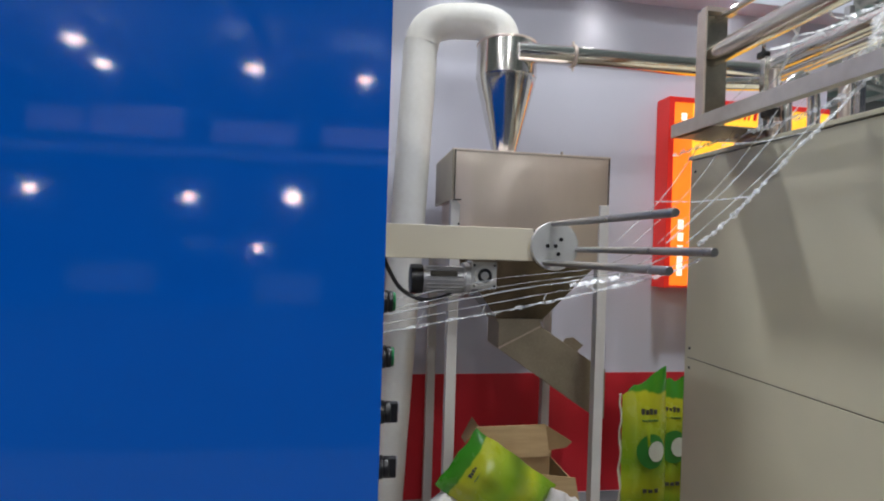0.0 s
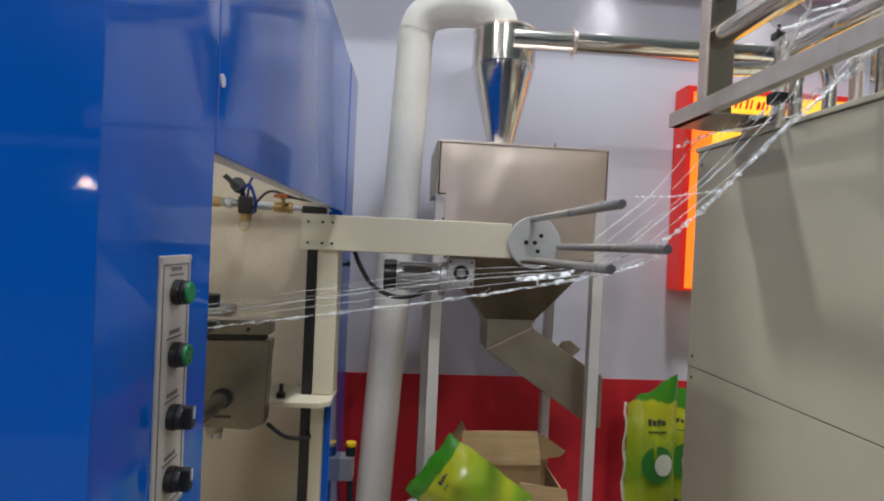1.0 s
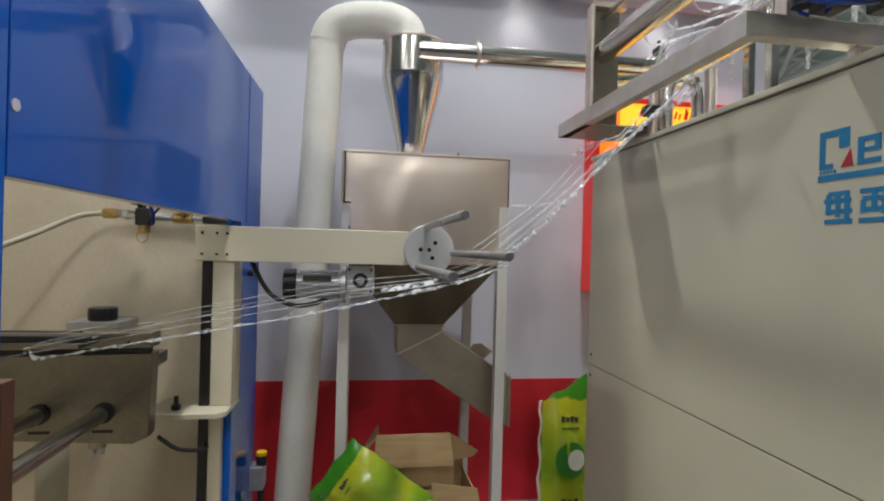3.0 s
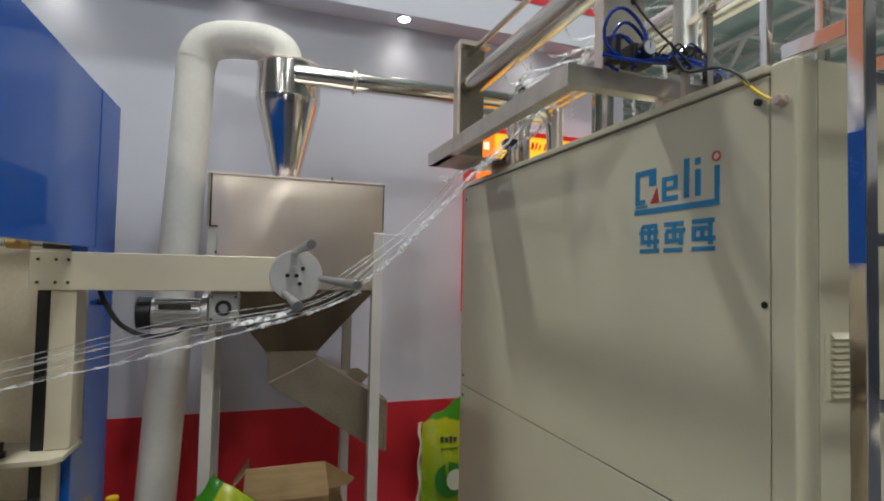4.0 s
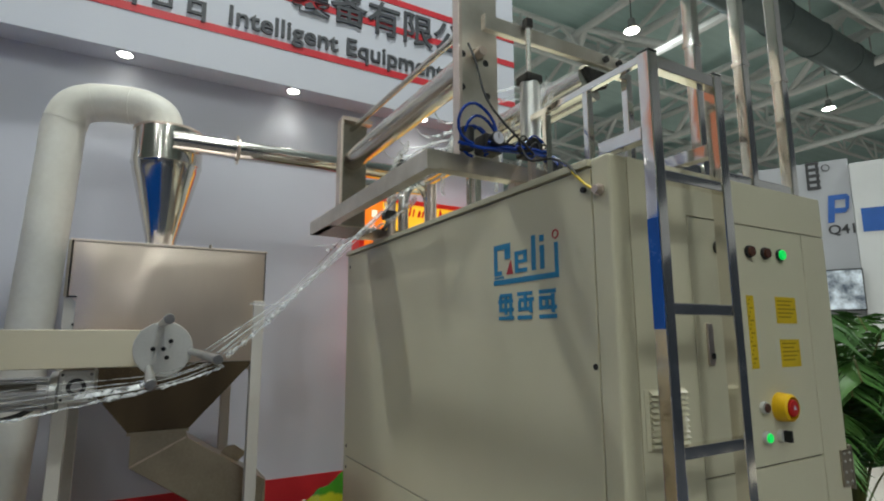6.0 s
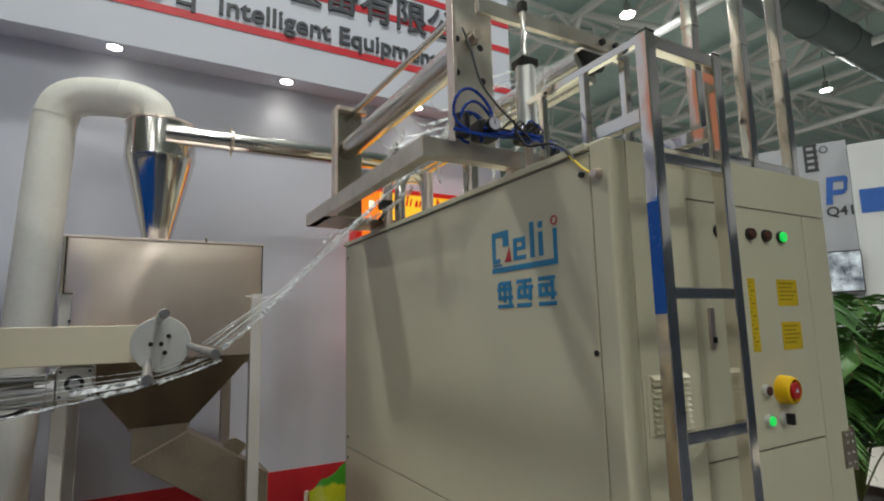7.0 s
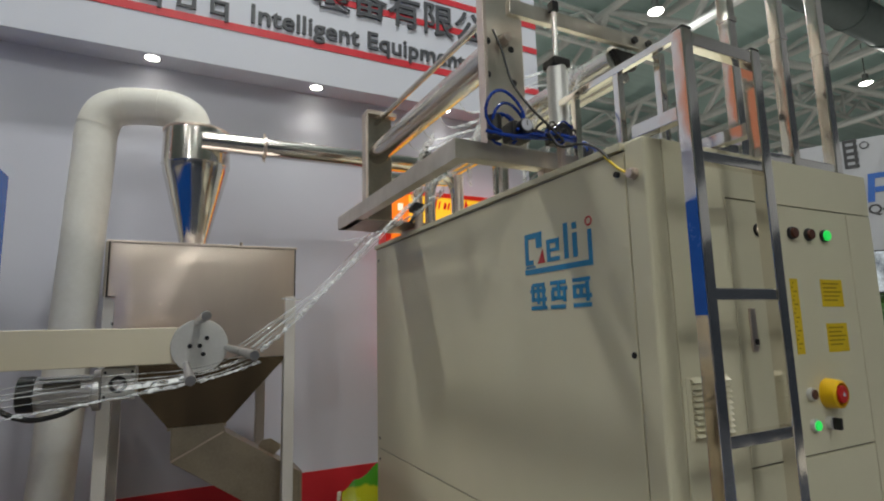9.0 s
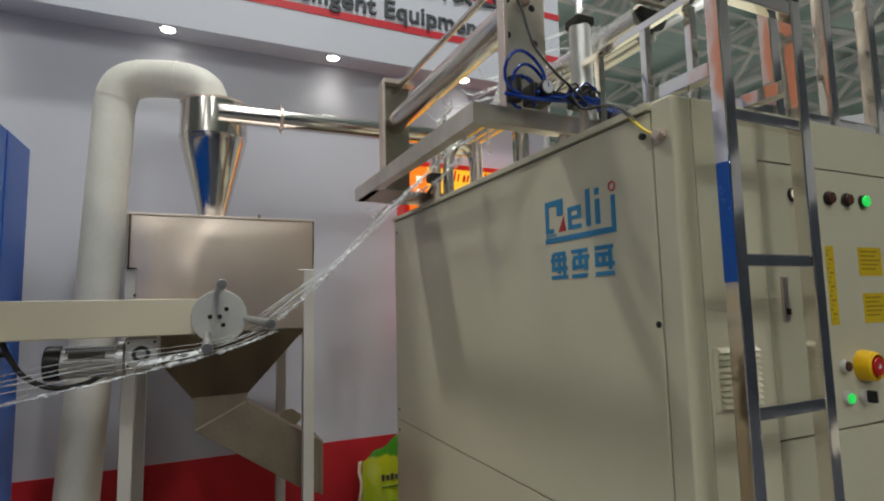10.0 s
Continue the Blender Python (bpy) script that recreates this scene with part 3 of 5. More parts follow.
    base = part("sensor_base", box(-0.62, -0.44, 1.60, 1.78, 1.235, 1.26, 0.003), ALU, m)
    part("sensor_knob", rod((-0.52, 1.66, 1.26), (-0.52, 1.66, 1.31), 0.05, n=28, bevel=0.006), BLACK, base, "black round knob")
    part("sticker", rod((-0.001, 0.224, 1.170), (0.001, 0.224, 1.170), 0.011, n=16), WHITE_WALL, m, "small white sticker")
    # control strip on the corner panel
    strip = part("control_strip", box(0.0, 0.003, 0.087, 0.166, 1.231, 1.520, 0.001), PLATE, m, "satin metal plate with buttons and selectors")
    for y0, y1, z0, z1 in ((0.094, 0.096, 1.240, 1.511), (0.157, 0.159, 1.240, 1.511), (0.094, 0.159, 1.509, 1.511), (0.094, 0.159, 1.240, 1.242)):
        part("border_line", box(0.003, 0.0036, y0, y1, z0, z1), PRINT_GREY, strip)
    for i, z in enumerate((1.479, 1.409, 1.339, 1.269)):
        knob(strip, 0.003, 0.126, z, "green" if i < 2 else "switch")
        for k in range(4):
            part("caption", box(0.003, 0.0036, 0.114 + 0.007 * k, 0.119 + 0.007 * k, z + 0.024, z + 0.0285), PRINT_GREY, strip, "small grey print")
        part("caption", box(0.003, 0.0036, 0.109, 0.146, z + 0.0185, z + 0.0205), PRINT_GREY, strip, "small grey print")
    for y, z in ((0.0905, 1.516), (0.1625, 1.516), (0.0905, 1.235), (0.1625, 1.235)):
        part("plate_screw", rod((0.003, y, z), (0.0042, y, z), 0.0024, n=10), STEEL, strip)
    # the boxed stop switch on the rear column
    sw = part("switch_bracket", box(0.0, 0.06, 1.84, 1.92, 0.50, 0.60, 0.004), ALU, m, "grey switch box")
    part("switch_body", rod((0.045, 1.88, 0.60), (0.045, 1.88, 0.64), 0.022, n=20), BLACK, sw)
    part("switch_cap", rod((0.045, 1.88, 0.64), (0.045, 1.88, 0.658), 0.024, n=20, bevel=0.004), YELLOW_PLASTIC, sw, "yellow switch cap")
    part("switch_cable", tube(smooth_path([(0.05, 1.86, 0.50), (0.05, 1.86, 0.3), (0.04, 1.85, 0.1)]), 0.014, 8), RUBBER, sw, "black cable")
    part("stud", rod((0.0, 1.72, 1.45), (0.025, 1.72, 1.45), 0.012, n=12), BLACK, m)


def build_valve():
    v = thing("air_valve", -0.3, 2.25, 1.62, "brass air valve with a red wheel and pale hose", "valve")
    part("pipe", rod((-0.47, 2.26, 1.675), (-0.02, 2.26, 1.66), 0.010, n=12), ALU, v)
    part("nut", rod((-0.47, 2.26, 1.675), (-0.42, 2.26, 1.674), 0.020, n=6), BRASS, v, "brass nut")
    part("regulator_body", box(-0.345, -0.29, 2.225, 2.285, 1.63, 1.70, 0.008), BLACK, v)
    part("regulator_cup", rod((-0.318, 2.255, 1.60), (-0.318, 2.255, 1.63), 0.022, n=16), BRASS, v)
    part("tee", rod((-0.21, 2.26, 1.665), (-0.14, 2.26, 1.664), 0.022, n=12), BRASS, v, "brass tee")
    part("wheel", rod((-0.17, 2.22, 1.70), (-0.17, 2.22, 1.712), 0.030, n=10, bevel=0.003), COPPER_RED, v, "red hand wheel")
    part("wheel_stem", rod((-0.17, 2.235, 1.665), (-0.17, 2.22, 1.70), 0.008, n=8), BRASS, v)
    part("connector", box(-0.10, 0.0, 2.24, 2.28, 1.645, 1.675, 0.006), BLACK, v)
    part("union", rod((-0.415, 2.26, 1.674), (-0.35, 2.26, 1.672), 0.017, n=16, bevel=0.003), CHROME, v, "chrome union")
    part("union_nut", rod((-0.395, 2.26, 1.673), (-0.375, 2.26, 1.673), 0.022, n=6), ALU, v)
    part("outlet_pipe", rod((-0.285, 2.26, 1.668), (-0.215, 2.26, 1.666), 0.016, n=16, bevel=0.002), ALU, v)
    part("gauge", rod((-0.345, 2.245, 1.735), (-0.345, 2.205, 1.745), 0.028, n=20, bevel=0.004), BLACK, v)
    part("gauge_stem", rod((-0.33, 2.25, 1.70), (-0.342, 2.235, 1.735), 0.010, n=10), BLACK, v)
    part("lever", prism([(-0.40, 1.768), (-0.385, 1.782), (-0.325, 1.728), (-0.335, 1.712)], "y", 2.20, 2.212, 0.002), BLACK, v, "black lever")
    part("drain_ring", tube([(-0.318 + 0.020 * math.sin(a), 2.235, 1.588 - 0.024 * math.cos(a)) for a in [0.35 * k for k in range(19)]], 0.0025, 6), BRASS, v, "small brass ring")
    part("blue_tube", tube(smooth_path([(-0.33, 2.22, 1.72), (-0.29, 2.18, 1.74), (-0.27, 2.2, 1.68), (-0.28, 2.24, 1.64)]), 0.006, 8), BLUE_HOSE, v, "blue air tube")
    part("blue_tube", tube(smooth_path([(-0.31, 2.23, 1.70), (-0.285, 2.19, 1.765), (-0.24, 2.19, 1.775), (-0.20, 2.22, 1.80)]), 0.005, 8), BLUE_HOSE, v, "blue air tube")
    part("cable", tube(smooth_path([(-0.30, 2.23, 1.64), (-0.22, 2.20, 1.72), (-0.12, 2.21, 1.70), (-0.02, 2.23, 1.69)]), 0.005, 8), RUBBER, v, "black cable")
    for k in range(6):
        an = 2 * math.pi * k / 6
        part("wheel_lobe", rod((-0.17 + 0.026 * math.cos(an), 2.22 + 0.026 * math.sin(an), 1.699), (-0.17 + 0.026 * math.cos(an), 2.22 + 0.026 * math.sin(an), 1.713), 0.009, n=8), COPPER_RED, v)
    part("hose", tube(smooth_path([(-0.47, 2.26, 1.675), (-0.55, 2.22, 1.655), (-0.66, 2.1, 1.57), (-0.80, 1.9, 1.47)]), 0.011, 12), HOSE, v, "pale braided hose")


def build_sealing_box():
    s = thing("sealing_unit", -0.34, 1.8, 0.05, "dull stainless steel sealing box with chrome guide rods", "machine unit")
    part("body", prism([(-0.62, 0.99), (-0.13, 0.965), (-0.085, 0.985), (-0.078, 1.235), (-0.62, 1.225)], "y", 1.69, 1.745, 0.004), SEAL, s)
    part("lid", prism([(-0.62, 1.243), (-0.078, 1.253), (-0.076, 1.298), (-0.62, 1.285)], "y", 1.685, 1.75, 0.003), SEAL, s)
    part("slot", box(-0.60, -0.095, 1.70, 1.74, 1.22, 1.25), BLACK, s, "dark slot")
    for x in (-0.21, -0.38):
        part("guide_bush", rod((x, 1.68, 1.06), (x, 1.692, 1.06), 0.030, n=24, bevel=0.002), BLACK, s)
        part("bush_plate", box(x - 0.028, x + 0.028, 1.687, 1.691, 1.002, 1.01), BLACK, s)
        part("guide_rod", rod((x, 0.95, 1.06), (x, 1.685, 1.06), 0.023, n=24), ROLLER, s, "chrome guide rod")
    for k, y in enumerate((1.57, 1.61, 1.65)):
        part("seal_bar", box(-0.60, -0.20 - 0.03 * k, y, y + 0.022, 1.288, 1.306, 0.003), (BLACK, SEAL, BLACK)[k], s, "dark sealing bar")
    part("bar_carrier", box(-0.60, -0.22, 1.56, 1.686, 1.272, 1.288, 0.002), SEAL, s)
    for x in (-0.25, -0.225):
        part("stud", rod((x, 1.72, 0.93), (x, 1.72, 0.975), 0.009, n=12), ALU, s)
    part("drain_boss", rod((-0.237, 1.72, 0.95), (-0.237, 1.72, 0.98), 0.024, n=20), STEEL_DULL, s)
    part("back_frame", box(-0.60, -0.12, 1.746, 1.95, 1.16, 1.20, 0.004), STEEL_DULL, s)
    part("pedestal", box(-0.58, -0.42, 1.755, 1.95, 0.05, 1.16, 0.004), CREAM, s, "cream pedestal")
    for x in (-0.52, -0.33, -0.14):
        part("screw", rod((x, 1.678, 1.268), (x, 1.686, 1.268), 0.006, n=10), BLACK, s)


def build_arm():
    a = thing("support_arm", 0.0, 2.05, 1.505, "cream painted square support arm bolted to the blue machine", "arm")
    part("beam", box(-0.055, 0.705, 1.995, 2.085, 1.505, 1.632, 0.004), CREAM, a)
    part("end_cap", prism([(0.705, 1.507), (0.715, 1.515), (0.715, 1.62), (0.705, 1.63)], "y", 1.997, 2.083), DARK_GAP, a, "dark end cap")
    for x in (-0.03, 0.02, 0.055):
        for z in (1.53, 1.605):
            part("bolt", rod((x, 1.991, z), (x, 1.996, z), 0.005, n=10), BLACK, a)
    part("axle", rod((0.778, 1.975, 1.566), (0.70, 2.05, 1.566), 0.03, n=20), ROD_METAL, a)
    h = thing("rod_hub", 0.778, 1.96, 1.566, "pale metal hub disc carrying three long rods", "hub")
    part("disc", rod((0.778, 1.952, 1.566), (0.778, 1.978, 1.566), 0.094, n=48, bevel=0.003), LIGHT_METAL, h)
    for dx, dz in ((-0.032, 0.0), (0.0, 0.0), (0.022, 0.026), (0.012, -0.03)):
        part("bolt", rod((0.778 + dx, 1.948, 1.566 + dz), (0.778 + dx, 1.953, 1.566 + dz), 0.008, n=10), BLACK, h, "black bolt")
    for x, z, tip in ((0.768, 1.651, (0.749, 1.140, 1.647)), (0.868, 1.556, (0.853, 1.140, 1.557)), (0.738, 1.502, (0.722, 1.115, 1.511))):
        part("rod", rod(tip, (x, 1.955, z), 0.0112, n=20, bevel=0.003), ROD_METAL, h)
    g = thing("gear_motor", 0.4, 2.11, 1.39, "grey worm gear motor with a black fan cover under the arm", "motor")
    part("gearbox", box(0.475, 0.583, 2.07, 2.17, 1.385, 1.497, 0.008), ALU, g)
    part("face_plate", box(0.478, 0.580, 2.062, 2.071, 1.388, 1.494, 0.003), LIGHT_METAL, g)
    part("output_ring", rod((0.529, 2.052, 1.441), (0.529, 2.063, 1.441), 0.043, n=28, bevel=0.002), LIGHT_METAL, g)
    part("output_bore", rod((0.529, 2.050, 1.441), (0.529, 2.060, 1.441), 0.029, n=24), BLACK, g, "dark bore")
    part("hub_cap", rod((0.529, 2.047, 1.441), (0.529, 2.055, 1.441), 0.016, n=20), ALU, g)
    for dx in (-0.041, 0.041):
        for dz in (-0.041, 0.041):
            part("bolt", rod((0.529 + dx, 2.057, 1.441 + dz), (0.529 + dx, 2.063, 1.441 + dz), 0.005, n=8), BLACK, g)
    part("flange", rod((0.452, 2.115, 1.420), (0.475, 2.115, 1.420), 0.070, n=28, bevel=0.003), ALU, g)
    part("motor_body", rod((0.285, 2.115, 1.420), (0.456, 2.115, 1.420), 0.055, n=28, bevel=0.003), ALU, g)
    for k in range(9):
        an = radians(-60 + k * 15)
        y, z = 2.115 - 0.057 * math.cos(an), 1.420 + 0.057 * math.sin(an)
        part("cooling_fin", rod((0.30, y, z), (0.445, y, z), 0.003, n=6), ALU, g)
    part("terminal_plate", box(0.315, 0.42, 2.050, 2.068, 1.436, 1.456, 0.002), DARK_GAP, g)
    part("fan_cover", rod((0.240, 2.115, 1.420), (0.290, 2.115, 1.420), 0.060, n=28, bevel=0.006), BLACK, g, "black fan cover")
    part("mount_bracket", box(0.485, 0.575, 2.075, 2.16, 1.495, 1.512), STEEL_DULL, g)
    part("cable", tube(smooth_path([(0.41, 2.10, 1.372), (0.36, 2.07, 1.350), (0.28, 2.05, 1.345), (0.20, 2.055, 1.385), (0.15, 2.06, 1.46), (0.13, 2.07, 1.505)]), 0.0085, 10), RUBBER, g, "black cable")


# ---- separator, cyclone and duct ----
def build_separator():
    s = thing("grain_separator", 0.82, 2.55, 0.0, "stainless steel hopper with a slanted chute on cream legs", "hopper")
    part("upper_box", box(0.449, 1.186, 2.35, 2.80, 1.765, 1.985, 0.003), STEEL, s)
    part("lower_box", box(0.475, 1.150, 2.352, 2.80, 1.50, 1.765, 0.003), STEEL, s)
    sheet = bmesh.new()
    nx, nz = 28, 16
    grid = [[sheet.verts.new((0.455 + 0.728 * i / nx if j > 8 else min(1.146, max(0.480, 0.455 + 0.728 * i / nx)), 2.347 - (0.010 * math.sin(math.pi * i / nx) * math.sin(math.pi * j / nz) + 0.003 * math.exp(-((i - 8.5 - 0.03 * (j - 4) ** 2) / 1.5) ** 2) + 0.0025 * math.exp(-((i - 3.6 + 0.08 * j) / 1.1) ** 2) + 0.004 * (0.5 + noise.noise((i * 0.16, j * 0.14, 3.3)))) * min(1, i / 3, (nx - i) / 3, j / 2, (nz - j) / 2), 1.503 + 0.476 * j / nz)) for i in range(nx + 1)] for j in range(nz + 1)]
    for j in range(nz):
        for i in range(nx):
            sheet.faces.new((grid[j][i], grid[j][i + 1], grid[j + 1][i + 1], grid[j + 1][i]))
    part("front_sheet", sheet, HOPPER, s, "slightly bulged stainless sheet")
    # dark strips outline the folded edges of the sheet
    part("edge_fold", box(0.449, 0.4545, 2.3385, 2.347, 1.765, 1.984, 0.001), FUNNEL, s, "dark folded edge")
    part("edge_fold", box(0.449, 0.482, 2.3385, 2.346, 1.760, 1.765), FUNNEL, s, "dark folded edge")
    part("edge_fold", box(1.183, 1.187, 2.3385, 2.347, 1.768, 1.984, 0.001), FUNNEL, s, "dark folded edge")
    part("rim", box(0.442, 1.193, 2.343, 2.80, 1.981, 1.992, 0.002), STEEL, s)
    part("corner_flange", box(0.438, 0.452, 2.340, 2.80, 1.762, 1.985, 0.002), STEEL_DULL, s)
    part("side_latch", box(1.186, 1.20, 2.42, 2.46, 1.86, 1.92, 0.003), BLACK, s)
    part("rim_bolt", rod((0.95, 2.345, 1.990), (0.95, 2.345, 2.004), 0.006, n=8), STEEL_DULL, s)
    for x in (0.478, 0.495):
        part("rivet", rod((x, 2.346, 1.655 + 0.03 * (x > 0.48)), (x, 2.352, 1.655 + 0.03 * (x > 0.48)), 0.006, n=8), BLACK, s)
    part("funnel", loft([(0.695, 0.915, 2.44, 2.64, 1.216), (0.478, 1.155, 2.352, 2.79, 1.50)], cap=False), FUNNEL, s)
    part("outlet_collar", loft([(0.690, 0.920, 2.435, 2.645, 1.208), (0.690, 0.920, 2.435, 2.645, 1.220)]), STEEL_DULL, s)
    part("chute", prism([(0.705, 1.208), (0.912, 1.208), (0.920, 1.180), (1.245, 0.971), (1.240, 0.737), (1.170, 0.764), (0.707, 1.078)], "y", 2.45, 2.655, 0.004), STEEL_DULL, s)
    part("chute_seam", prism([(0.708, 1.076), (0.912, 1.180), (0.912, 1.187), (0.708, 1.085)], "y", 2.446, 2.455), STEEL, s)
    part("chute_end_flange", box(1.238, 1.252, 2.445, 2.66, 0.735, 0.975, 0.002), STEEL_DULL, s)
    part("chute_tab", prism([(1.05, 1.045), (1.09, 1.108), (1.13, 1.112), (1.185, 1.072), (1.13, 1.02)], "y", 2.56, 2.566), STEEL_DULL, s)
    for x0, y0, z1 in ((1.142, 2.336, 1.765), (0.440, 2.349, 1.765), (1.108, 2.92, 1.50), (0.440, 2.93, 1.50)):
        part("leg", box(x0, x0 + 0.047, y0, y0 + 0.047, 0.0, z1, 0.003), LEG_WHITE, s, "white painted leg")
    part("rear_crossbar", box(0.487, 1.108, 2.94, 2.97, 1.46, 1.50, 0.002), LEG_WHITE, s)
    for x0 in (0.452, 1.12):
        part("side_rail", box(x0, x0 + 0.03, 2.396, 2.92, 1.462, 1.498, 0.002), LEG_WHITE, s)
    c = thing("cyclone", 0.76, 2.66, 1.99, "polished stainless cyclone with a flanged inlet pipe", "cyclone")
    part("cone", lathe([(0.060, 1.992), (0.064, 2.05), (0.146, 2.38), (0.151, 2.42)], (0.764, 2.665), 56), CHROME, c)
    part("collar", lathe([(0.151, 2.412), (0.155, 2.42), (0.150, 2.580), (0.147, 2.588), (0.09, 2.592)], (0.764, 2.665), 56), CHROME, c)
    part("lip", lathe([(0.150, 2.582), (0.154, 2.586), (0.154, 2.592), (0.150, 2.596)], (0.764, 2.665), 56), STEEL, c)
    part("inlet_pipe", rod((0.78, 2.53, 2.513), (2.15, 2.49, 2.513), 0.047, n=32), CHROME, c)
    part("flange", rod((1.055, 2.521, 2.513), (1.07, 2.521, 2.513), 0.055, n=32, bevel=0.002), STEEL, c)
    for z in (2.572, 2.454):
        part("clamp_bolt", rod((1.062, 2.52, z - 0.012), (1.062, 2.52, z + 0.012), 0.006, n=8), STEEL, c)
    d = thing("air_duct", 0.26, 2.75, 0.0, "cream-white sleeved air duct bending down into the cyclone", "duct")
    ps = smooth_path([(0.21, 2.76, 0.0), (0.243, 2.76, 0.7), (0.288, 2.76, 1.6), (0.324, 2.76, 2.40), (0.332, 2.76, 2.575), (0.366, 2.752, 2.668), (0.445, 2.738, 2.708), (0.58, 2.705, 2.712), (0.662, 2.685, 2.700), (0.724, 2.670, 2.660), (0.745, 2.665, 2.58)], 10)
    part("sleeve", tube(ps, 0.088, 28, rough=0.006, cap=True), DUCT, d)
    for i in (42, 60, 72):
        q = ps[i] if i < len(ps) else ps[-2]
        part("seam_band", tube([ps[i - 1].lerp(q, 0.4), q], 0.0902, 28), DUCT, d)


# ---- ivory cabinet ----
def build_cabinet():
    c = thing("machine_cabinet", 2.0, 1.45, 0.0, "ivory powder-coated machine cabinet with a control door", "cabinet")
    part("core", box(1.562, 2.425, 0.634, 2.262, 0.0, 1.99), DARK_GAP, c)
    part("side_panel", box(1.555, 1.562, 0.6806, 2.268, 1.077, 1.984, 0.002), CABINET, c)
    part("lower_side_panel", box(1.555, 1.562, 0.6806, 2.268, 0.03, 1.073, 0.002), CABINET, c)
    part("corner_post", box(1.555, 1.612, 0.625, 0.679, 0.03, 2.004, 0.006, seg=3), CABINET, c)
    part("far_end", box(1.558, 2.425, 2.262, 2.272, 0.03, 2.0), CABINET, c)
    part("top", box(1.548, 2.437, 0.683, 2.28, 1.988, 2.006, 0.003), CABINET, c)
    part("front_panel", prism([(1.6125, 0.03), (1.806, 0.03), (1.806, 1.891), (2.43, 1.891), (2.43, 2.004), (1.6125, 2.004)], "y", 0.625, 0.634, 0.001), CABINET, c)
    part("hinge_panel", box(2.309, 2.43, 0.625, 0.634, 0.03, 1.888, 0.002), CABINET, c)
    part("front_low_panel", box(1.81, 2.305, 0.625, 0.634, 0.03, 1.290, 0.002), CABINET, c)
    door = part("door", box(1.809, 2.306, 0.625, 0.634, 1.294, 1.888, 0.002), CABINET, c)
    part("right_end", box(2.425, 2.432, 0.634, 2.26, 0.03, 2.0), CABINET, c)
    for x, mat, lab in ((1.914, SIGN_WHITE, "white lamp"), (2.045, BROWN_LAMP, "dark red lamp"), (2.115, BROWN_LAMP, "dark red lamp"), (2.185, GREEN_LAMP, "lit green lamp")):
        base = part("lamp_ring", rod((x, 0.625, 1.82), (x, 0.617, 1.82), 0.0165, n=24, bevel=0.002), BLACK, door)
        part("lamp_lens", rod((x, 0.618, 1.82), (x, 0.610, 1.82), 0.0135, n=24, bevel=0.003), mat, base, lab)
    for x, z, mat, lab in ((2.046, 1.431, BROWN_LAMP, "dark red button"), (2.046, 1.360, GREEN_LAMP, "lit green button")):
        base = part("button_ring", rod((x, 0.625, z), (x, 0.614, z), 0.0155, n=24, bevel=0.002), LIGHT_METAL, door)
        part("button_face", rod((x, 0.615, z), (x, 0.610, z), 0.0115, n=24, bevel=0.002), mat, base, lab)
    base = part("selector_ring", rod((2.108, 0.625, 1.360), (2.108, 0.612, 1.360), 0.0155, n=24, bevel=0.002), LIGHT_METAL, door)
    part("selector_knob", box(2.102, 2.114, 0.594, 0.613, 1.346, 1.374, 0.003), BLACK, base, "black selector knob")
    stop = part("stop_collar", lathe([(0.036, 0.0), (0.036, 0.004), (0.033, 0.03), (0.0275, 0.034), (0.026, 0.01)], (0, 0), 32), YELLOW_PLASTIC, door, "yellow shroud")
    stop.data.transform(Matrix.Translation(Vector((2.120, 0.625, 1.428)) - ORIGIN[door]) @ pose(0, 0, 0, 90) @ Matrix.Translation(ORIGIN[door]))
    part("stop_button", rod((2.120, 0.615, 1.428), (2.120, 0.588, 1.428), 0.021, n=28, bevel=0.004), RED_PLASTIC, stop, "red mushroom button")
    part("arrow_mark", rod((2.120, 0.5885, 1.428), (2.120, 0.587, 1.428), 0.007, n=3), WHITE_WALL, stop, "pale arrow mark")
    for x0, x1, z0, z1 in ((2.018, 2.048, 1.525, 1.707), (2.146, 2.242, 1.638, 1.707), (2.150, 2.241, 1.525, 1.596)):
        lab = part("warning_label", box(x0, x1, 0.6238, 0.625, z0, z1), YELLOW_LABEL, door, "yellow warning label")
        n = int((z1 - z0) / 0.0105)
        for k in range(1, n):
            z = z1 - 0.0105 * k
            part("print_line", box(x0 + 0.008, x1 - 0.008 - 0.01 * (k % 3), 0.6232, 0.6239, z - 0.002, z + 0.002), OCHRE_PRINT, lab)
    hand = part("door_handle", box(1.846, 1.866, 0.618, 0.625, 1.538, 1.636, 0.003), STEEL, door, "recessed steel latch")
    part("latch_key", box(1.852, 1.860, 0.612, 0.619, 1.553, 1.567, 0.002), BLACK, hand)
    vent = part("vent", box(1.622, 1.758, 0.6225, 0.626, 1.370, 1.495, 0.002), CABINET, c)
    for k in range(10):
        z = 1.375 + k * 0.0119
        part("louvre", prism([(0.6225, z), (0.6225, z + 0.011), (0.612, z + 0.002)], "x", 1.635, 1.75), CABINET, vent)
    for z in (1.20, 0.5):
        hg = part("hinge", box(2.385, 2.436, 0.619, 0.625, z, z + 0.096, 0.002), STEEL_DULL, c, "steel hinge")
        for dz in (0.014, 0.04, 0.068, 0.088):
            for dx in (0.01, 0.038):
                part("hinge_screw", rod((2.388 + dx, 0.619, z + dz - 0.002), (2.388 + dx, 0.6165, z + dz - 0.002), 0.0035, n=8), LIGHT_METAL, hg)
